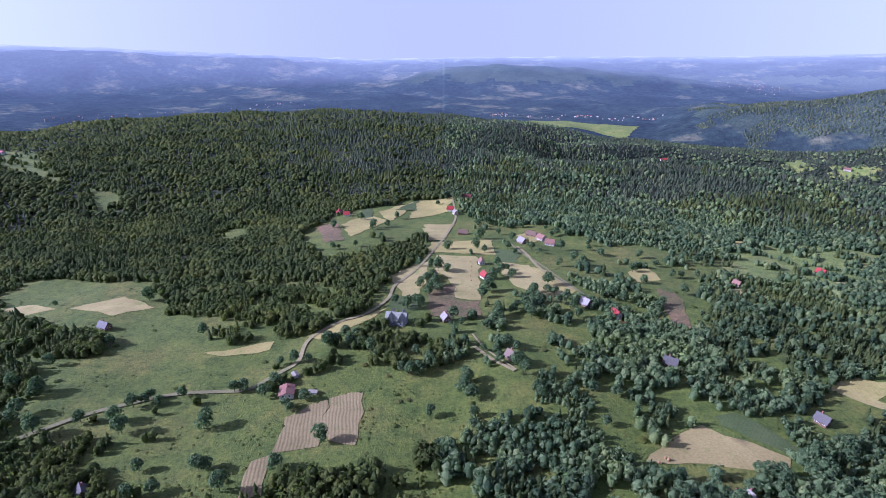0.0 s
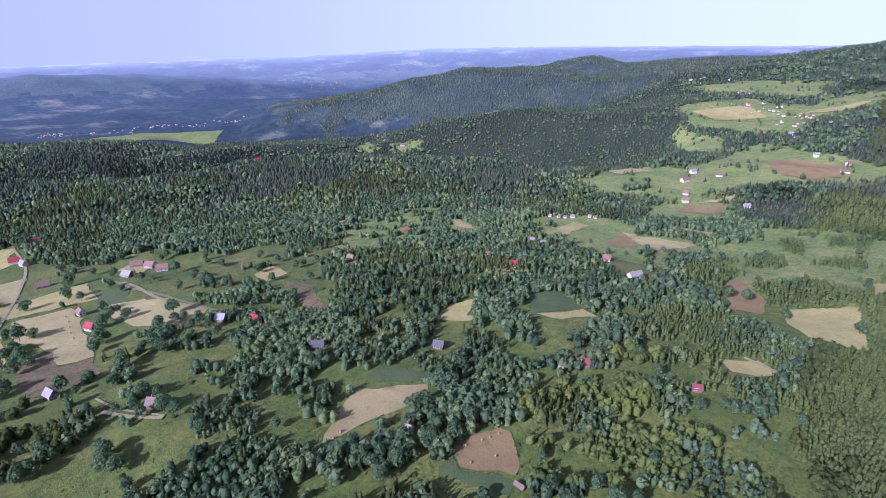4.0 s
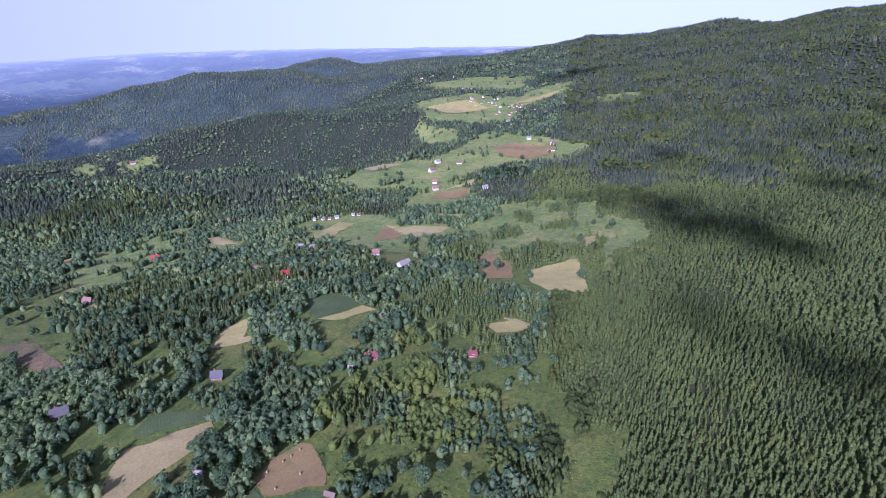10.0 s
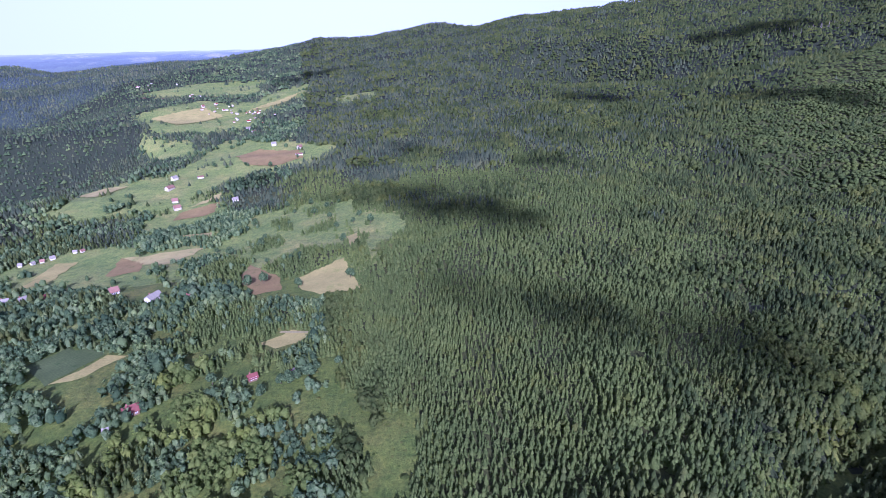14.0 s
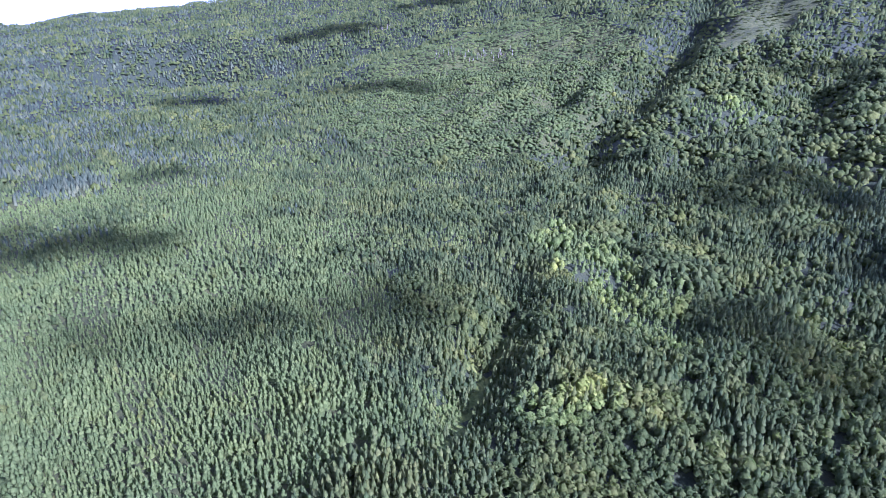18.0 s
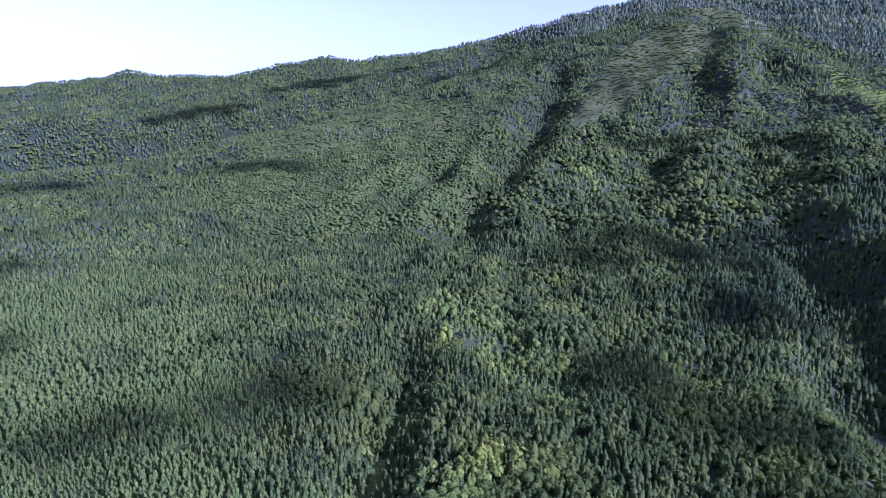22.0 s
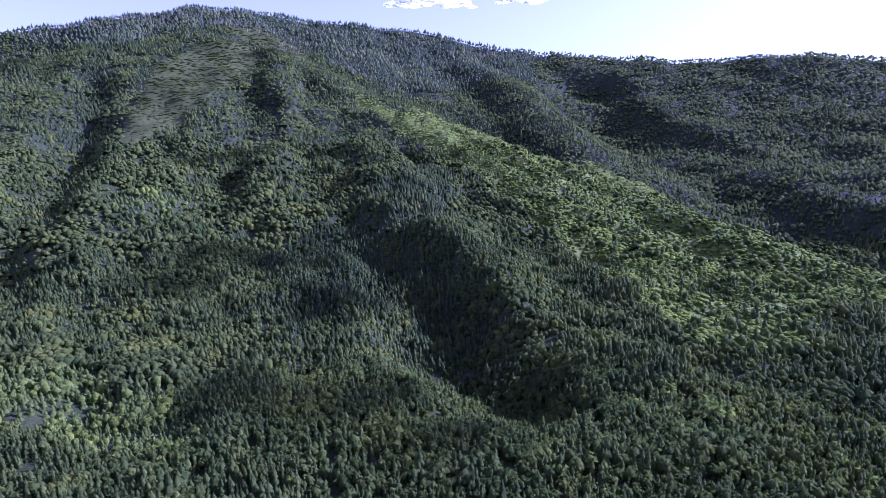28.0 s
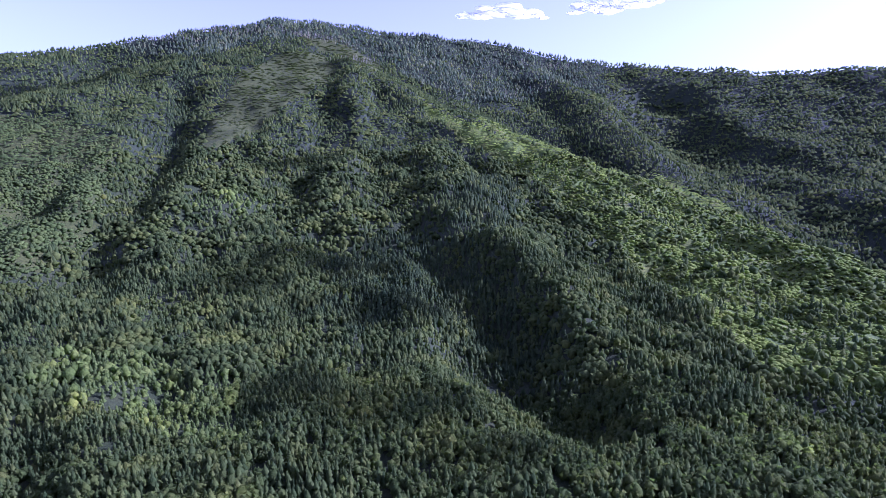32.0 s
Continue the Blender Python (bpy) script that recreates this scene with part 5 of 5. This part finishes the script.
CLOUD_WHITE.node_tree.links.new(soft.outputs[0], half.inputs[2])
CLOUD_WHITE.node_tree.links.new(half.outputs[0], CLOUD_WHITE.node_tree.nodes["Material Output"].inputs[0])
STYLES = {  # walls, roof, height of walls, height of roof, words
    "pink": ("white", "pink", 2.8, 1.3, "small white cottage with a faded pink-red metal roof"),
    "blue": ("bluegrey", "steel", 4.6, 3.8, "large blue-grey timber house with twin gables and a steel roof"),
    "greyr": ("timber", "grey", 2.8, 3.4, "timber cottage with a weathered grey gable roof"),
    "red": ("white", "red", 3.0, 3.2, "white house with a bright red gable roof"),
    "redb": ("timber", "red", 2.4, 2.0, "long timber outbuilding under a bright red roof"),
    "paleg": ("cream", "pale", 3.0, 3.4, "cream house with a pale grey sheet-metal roof"),
    "slate": ("timber", "slate", 2.8, 3.2, "dark timber house with a dark grey roof among trees"),
    "dark": ("ochre", "maroon", 3.2, 3.0, "ochre farmhouse with a dark red roof"),
    "brown": ("timber", "brown", 2.5, 3.0, "old wooden hut with a brown roof"),
    "pale": ("white", "pink", 3.0, 3.2, "white house with a pale pinkish roof"),
    "pinkr": ("cream", "pink", 3.4, 3.2, "cream farmhouse under a faded pink tiled roof"),
    "white": ("white", "pale", 4.2, 2.8, "white two-storey house with a pale roof"),
    "maroon": ("timber", "maroon", 3.0, 3.6, "wooden house with a steep maroon roof in an orchard"),
    "shed": ("white", "pale", 1.4, 0.5, "small white garden shed on the grass"),
    "shedp": ("timber", "mauve", 2.4, 1.8, "old barn with a mauve-grey sheet roof in the clearing"),
}


def box(bm, x0, x1, y0, y1, z0, z1):
    v = [bm.verts.new(p) for p in ((x0, y0, z0), (x1, y0, z0), (x1, y1, z0), (x0, y1, z0), (x0, y0, z1), (x1, y0, z1), (x1, y1, z1), (x0, y1, z1))]
    for f in ((3, 2, 1, 0), (4, 5, 6, 7), (0, 1, 5, 4), (1, 2, 6, 5), (2, 3, 7, 6), (3, 0, 4, 7)):
        bm.faces.new([v[i] for i in f])


def gable_walls(w, l, h, rise):
    bm = bmesh.new()
    box(bm, -w / 2, w / 2, -l / 2, l / 2, -1.6, h)
    for s in (-1, 1):
        y0, y1 = s * l / 2, s * (l / 2 - 0.3)
        a = [bm.verts.new(p) for p in ((-w / 2, y0, h), (w / 2, y0, h), (0, y0, h + rise))]
        b = [bm.verts.new(p) for p in ((-w / 2, y1, h), (w / 2, y1, h), (0, y1, h + rise))]
        bm.faces.new(a if s < 0 else a[::-1])
        bm.faces.new(b[::-1] if s < 0 else b)
    return bm


def gable_roof(w, l, h, rise, over=0.55, thick=0.16):
    bm = bmesh.new()
    drop = rise / (w / 2) * over
    for s in (-1, 1):
        rows = []
        for y in (-l / 2 - over, l / 2 + over):
            rows.append([bm.verts.new(p) for p in ((0, y, h + rise + 0.05), (s * (w / 2 + over), y, h - drop + 0.05),
                                                   (s * (w / 2 + over), y, h - drop + 0.05 + thick), (0, y, h + rise + 0.05 + thick))])
        a, b = rows
        for i in range(4):
            j = (i + 1) % 4
            bm.faces.new((a[i], a[j], b[j], b[i]))
        bm.faces.new(a[::-1])
        bm.faces.new(b)
    bmesh.ops.recalc_face_normals(bm, faces=bm.faces)
    return bm


def small_box(x0, x1, y0, y1, z0, z1):
    bm = bmesh.new()
    box(bm, x0, x1, y0, y1, z0, z1)
    return bm


FRAME = paint("window_frame_white", (0.7, 0.7, 0.68))
DOOR = paint("door_brown", (0.13, 0.07, 0.04))


def build_house(style, x, y, w, l, turn, detail):
    walls, roof, h, rise, words = STYLES[style]
    size = 0.9 if style in ("pink", "blue", "shed") else 0.7 + 0.18 * float(step(math.hypot(x, y), 280, 420))
    w, l = w * size, l * size
    h, rise = min(h * 0.85, w * 0.6), min(rise * 0.95, w * 0.55)
    base = tagged(new("house" if style not in ("shed", "shedp") else "shed"), words, "house" if style not in ("shed", "shedp") else "shed")
    base.matrix_basis = pose(x, y, spot(x, y) + 0.35, 0, 0, turn)
    part("wall", gable_walls(w, l, h, rise), WALL_PAINTS[walls], base)
    main = part("roof", gable_roof(w, l, h, rise), ROOF_PAINTS[roof], base)
    if style == "blue":
        for k in (-0.27, 0.27):
            bm = gable_roof(w * 0.42, w + 1.6, h + 0.2, rise * 0.95, 0.45)
            bmesh.ops.rotate(bm, verts=bm.verts, matrix=Matrix.Rotation(radians(90), 3, "Z"))
            bmesh.ops.translate(bm, verts=bm.verts, vec=(0, l * k, 0))
            part("dormer_roof", bm, ROOF_PAINTS[roof], base)
            bm = gable_walls(w * 0.42, w + 1.2, h, rise * 0.9)
            bmesh.ops.rotate(bm, verts=bm.verts, matrix=Matrix.Rotation(radians(90), 3, "Z"))
            bmesh.ops.translate(bm, verts=bm.verts, vec=(0, l * k, 0))
            part("bay_wall", bm, WALL_PAINTS[walls], base)
    if not detail or style == "shed":
        return base
    part("chimney", small_box(w * 0.1, w * 0.1 + 0.6, l * 0.15, l * 0.15 + 0.6, h + rise * 0.4, h + rise + 0.9), BRICK, main, "brick chimney")
    out = (w + 1.2) / 2 if style == "blue" else w / 2
    for s in (-1, 1):
        for storey in range(2 if h > 4 else 1):
            z = 0.95 + storey * 2.3
            for k in (-0.3, 0.05, 0.33):
                if s == 1 and k == 0.05 and storey == 0:
                    part("door", small_box(out, out + 0.07, l * k - 0.5, l * k + 0.5, 0.05, 2.05), DOOR, base, "brown wooden door")
                    continue
                xs = sorted((s * out, s * (out + 0.05)))
                frame_ob = part("window", small_box(*xs, l * k - 0.55, l * k + 0.55, z - 0.05, z + 1.25), FRAME, base)
                xs = sorted((s * (out + 0.03), s * (out + 0.07)))
                part("pane", small_box(*xs, l * k - 0.42, l * k + 0.42, z + 0.07, z + 1.12), PANE, frame_ob)
        ys = sorted((s * l / 2, s * (l / 2 + 0.05)))
        for k in (-0.22, 0.22):
            frame_ob = part("window", small_box(w * k - 0.5, w * k + 0.5, *ys, 0.95, 2.15), FRAME, base)
            yp = sorted((s * (l / 2 + 0.03), s * (l / 2 + 0.07)))
            part("pane", small_box(w * k - 0.38, w * k + 0.38, *yp, 1.05, 2.05), PANE, frame_ob)
    return base


for style, x, y, w, l, turn in HOUSES:
    build_house(style, x, y, w, l, turn, math.hypot(x, y) < 620 and w > 3)


# ---- villages in the valleys ----
def village_house(style, w, l):
    walls, roof, h, rise, words = STYLES[style]
    base = tagged(new("village_house"), words, "house", "village houses")
    part("wall", gable_walls(w, l, h, rise), WALL_PAINTS[walls], base)
    part("roof", gable_roof(w, l, h, rise), ROOF_PAINTS[roof], base)
    return base


village_rng = np.random.RandomState(23)
KINDS = [village_house(*k) for k in (("red", 8, 9), ("pinkr", 8, 11), ("white", 8, 10), ("pale", 8, 9), ("pinkr", 9, 10), ("pink", 7, 9), ("red", 9, 12), ("brown", 7, 9))]
placed = 0


def village(count, width, size, *line):
    """Houses strung loosely along a line of stops."""
    global placed
    stops = np.array(line, float).reshape(-1, 2)
    for _ in range(count):
        k = village_rng.randint(0, len(stops) - 1)
        p = stops[k] + (stops[k + 1] - stops[k]) * village_rng.uniform() + village_rng.normal(size=2) * width
        far = math.hypot(*p)
        m = pose(p[0], p[1], spot(*p) + 0.3 + 0.002 * far, 0, 0, village_rng.uniform(0, 180)) @ Matrix.Scale(size * village_rng.uniform(0.8, 1.2), 4)
        if placed < len(KINDS):
            KINDS[placed].matrix_basis = m
        else:
            copy_thing(KINDS[village_rng.randint(0, len(KINDS))], m)
        placed += 1


village(80, 22, 0.65, 233, 2376, 261, 2220, 498, 2248, 740, 2270, 882, 2190)
village(60, 60, 0.6, 1660, 3264, 1807, 3229, 1873, 3111, 1850, 3380)
village(40, 40, 0.7, -1523, 2033, -1330, 2207, -1060, 2375, -799, 2561, -644, 2811)
village(34, 26, 0.68, 1206, 328, 1311, 336, 1364, 427, 1368, 484)
village(16, 40, 0.8, 1368, 484, 1655, 644, 1763, 802, 1870, 791)

# ---- lone trees ----
def trunk_mesh(rng, height, radius):
    """A tapered, slightly bent trunk with a few limbs."""
    bm = bmesh.new()

    def limb(a, b, r0, r1):
        way = (b - a).normalized()
        side = way.orthogonal().normalized()
        other = way.cross(side)
        rows = []
        for p, r in ((a, r0), (a.lerp(b, 0.5), (r0 + r1) / 2), (b, r1)):
            rows.append([bm.verts.new(p + (side * math.cos(k * 1.047) + other * math.sin(k * 1.047)) * r) for k in range(6)])
        for lo, hi in zip(rows, rows[1:]):
            for k in range(6):
                bm.faces.new((lo[k], lo[(k + 1) % 6], hi[(k + 1) % 6], hi[k]))

    top = Vector((rng.uniform(-0.3, 0.3), rng.uniform(-0.3, 0.3), height * 0.75))
    limb(Vector((0, 0, -0.6)), top, radius, radius * 0.35)
    for k in range(5):
        a = k * 2.4 + rng.uniform(-0.5, 0.5)
        root = Vector((0, 0, -0.6)).lerp(top, 0.45 + 0.1 * k)
        limb(root, root + Vector((math.cos(a), math.sin(a), 0.8)) * height * 0.2, radius * 0.4, radius * 0.12)
    return bm


def lone_tree(rng, kind):
    """One tree of height about 9 m with its trunk and crown."""
    h = 9.0
    base = new("tree")
    part("trunk", trunk_mesh(rng, h, 0.2), BARK, base)
    if kind == "broad":
        v, f = crown_leaves(rng, 420, 0.075, 0.40, 0.1)
        me, words, cat = mesh_from("crown", v * h, f), "rounded leafy green tree standing alone in the meadow", "tree"
        me.materials.append(BROADLEAF)
    else:
        v, f = spruce_shape(rng, 9, 14)
        me, words, cat = mesh_from("crown", v * (h * 1.15, h * 1.15, h), f), "slender dark green spruce standing alone", "tree"
        me.materials.append(SPRUCE)
    crown = new("crown", me)
    crown.parent = base
    return tagged(base, words, cat, "lone trees in the meadows")


tree_rng = np.random.RandomState(11)
MODELS = [lone_tree(tree_rng, "broad") for _ in range(7)] + [lone_tree(tree_rng, "spruce")]
LONE_TREES = [p for p in LONE_TREES if min(math.hypot(p[0] - x, p[1] - y) - r for x, y, r in YARDS) > -0.5]
for i, (x, y) in enumerate(LONE_TREES):
    size = tree_rng.uniform(0.75, 1.2)
    m = pose(x, y, spot(x, y) - 0.1, 0, 0, tree_rng.uniform(0, 360)) @ Matrix.Diagonal((size * tree_rng.uniform(0.85, 1.15), size, size * tree_rng.uniform(0.85, 1.15), 1))
    k = tree_rng.randint(0, 7)
    if i < len(MODELS):
        MODELS[i].matrix_basis = m
    else:
        copy_thing(MODELS[k], m)


# ---- haycocks ----
def haycock(rng):
    bm = bmesh.new()
    rings = []
    for z, r in ((-0.1, 1.05), (0.35, 1.15), (0.9, 1.0), (1.5, 0.68), (2.0, 0.34), (2.35, 0.1)):
        rings.append([bm.verts.new((math.cos(a * 0.628) * r * rng.uniform(0.9, 1.1), math.sin(a * 0.628) * r * rng.uniform(0.9, 1.1), z)) for a in range(10)])
    for lo, hi in zip(rings, rings[1:]):
        for k in range(10):
            bm.faces.new((lo[k], lo[(k + 1) % 10], hi[(k + 1) % 10], hi[k]))
    bm.faces.new(rings[-1])
    me = bpy.data.meshes.new("haycock")
    bm.to_mesh(me)
    bm.free()
    me.materials.append(HAY)
    return tagged(new("haycock", me), "domed golden haycock drying on the mown meadow", "haycock", "haycocks on the mown meadow")


cock = haycock(tree_rng)
for i, (x, y) in enumerate(HAYCOCKS):
    m = pose(x, y, spot(x, y) + 0.35, 0, 0, i * 47) @ Matrix.Scale(0.68, 4)
    if i:
        copy_thing(cock, m)
    else:
        cock.matrix_basis = m


# ---- clouds ----
def cloud(x, y, z, along, across, turn, seed):
    """A flat-bottomed heap cloud of puffs."""
    rng = np.random.RandomState(seed)
    bm = bmesh.new()
    bmesh.ops.create_icosphere(bm, subdivisions=2, radius=1)
    ball = np.array([w.co for w in bm.verts])
    f = np.array([[w.index for w in face.verts] for face in bm.faces])
    bm.free()
    pieces = []
    puff = across * 0.34
    for k in range(int(20 + 12 * along / across)):
        a, d = rng.uniform(0, 2 * np.pi), rng.uniform(0, 1) ** 0.6
        w = rng.normal(size=(2, 3))
        size = puff * rng.uniform(0.55, 1.1) * (1.15 - 0.6 * d)
        q = ball * (1 + 0.16 * np.sin(ball @ w[0] * 4 + k) + 0.1 * np.sin(ball @ w[1] * 8))[:, None] * size * (1, 1, 0.5)
        q[:, 2] = np.maximum(q[:, 2], -size * 0.2)
        pieces.append((q + (math.cos(a) * d * along, math.sin(a) * d * across, rng.uniform(0, 0.3) * size), f))
    v, f = joined(pieces)
    ob = thing("cloud", v, f, CLOUD, "white fair-weather cloud floating in the blue sky", "cloud", kind="structure", smooth=True)
    ob.matrix_basis = pose(x, y, z, 0, 0, turn)


CLOUD_BASE = 1500.0
drift = Vector((SUN_WAY.x, SUN_WAY.y)) * (CLOUD_BASE / SUN_WAY.z)


def shading_cloud(x, y, ground, along, across, turn, seed):
    """A cloud whose shadow lies on the slope at x, y."""
    cloud(x + drift.x, y + drift.y, ground + CLOUD_BASE, along, across, turn, seed)


shading_cloud(574, -43, 2, 139, 48, -138, 1)
shading_cloud(875, -2, 6, 30, 22, -90, 42)
shading_cloud(743, -197, 12, 38, 26, -81, 43)
shading_cloud(776, 215, -20, 43, 22, -110, 44)
shading_cloud(1859, 299, 57, 230, 48, -27, 5)
shading_cloud(348, -36, 4, 34, 16, -139, 2)
shading_cloud(300, -120, 2, 70, 24, -130, 14)
shading_cloud(262, -196, 2, 52, 30, -130, 50)
shading_cloud(510, -100, 6, 60, 36, -128, 16)
shading_cloud(729, -164, 12, 26, 18, -107, 52)
shading_cloud(963, -705, 75, 168, 55, -152, 4)
shading_cloud(1187, -428, 50, 115, 50, -117, 13)
shading_cloud(1689, -1064, 190, 185, 105, -117, 6)
shading_cloud(1485, -1590, 330, 260, 120, -119, 11)
shading_cloud(1000, -1690, 330, 220, 90, 170, 12)
shading_cloud(330, -1950, 400, 80, 32, -177, 10)
# unseen clouds added to darken the ravine and the near woods
shading_cloud(16, -504, 7, 62, 40, -174, 91)
shading_cloud(5, -760, 55, 84, 26, 104, 71)
shading_cloud(-93, -566, 9, 60, 15, 108, 92)
shading_cloud(0, -1060, 88, 96, 20, -116, 94)
shading_cloud(262, -1147, 124, 121, 38, -121, 72)
shading_cloud(-7, -316, 5, 79, 26, -158, 73)
shading_cloud(-42, -268, 4, 46, 22, -150, 75)
shading_cloud(137, -625, 18, 123, 96, 164, 81)
shading_cloud(70, -334, 7, 63, 28, 156, 82)
shading_cloud(9, -1375, 171, 46, 23, -129, 74)


def fair_cloud(x, y, z, along, turn, seed):
    """A white heap of a few broad puffs side by side."""
    rng = np.random.RandomState(seed)
    bm = bmesh.new()
    bmesh.ops.create_icosphere(bm, subdivisions=3, radius=1)
    ball = np.array([w.co for w in bm.verts])
    f = np.array([[w.index for w in face.verts] for face in bm.faces if face.calc_center_median().z > -0.05])
    bm.free()
    pieces = []
    for k in range(13):
        u = (k - 6) / 6
        size = along * (0.34 - 0.2 * u * u) * rng.uniform(0.8, 1.15)
        w = rng.normal(size=(3, 3))
        q = ball * (1 + 0.13 * np.sin(ball @ w[0] * 4 + k) + 0.07 * np.sin(ball @ w[1] * 9) + 0.04 * np.sin(ball @ w[2] * 17))[:, None] * size * (1, 1.2, 0.3)
        pieces.append((q + (u * along, rng.uniform(-0.5, 0.5) * along, rng.uniform(-0.03, 0.05) * along), f))
    ob = thing("cloud", *joined(pieces), CLOUD_WHITE, "white fair-weather cloud floating in the blue sky", "cloud", kind="structure", smooth=True)
    ob.matrix_basis = pose(x, y, z, 0, 0, turn)


fair_cloud(-615, -4406, 1100, 330, 172, 21)
fair_cloud(-1440, -4220, 1120, 330, 160, 22)
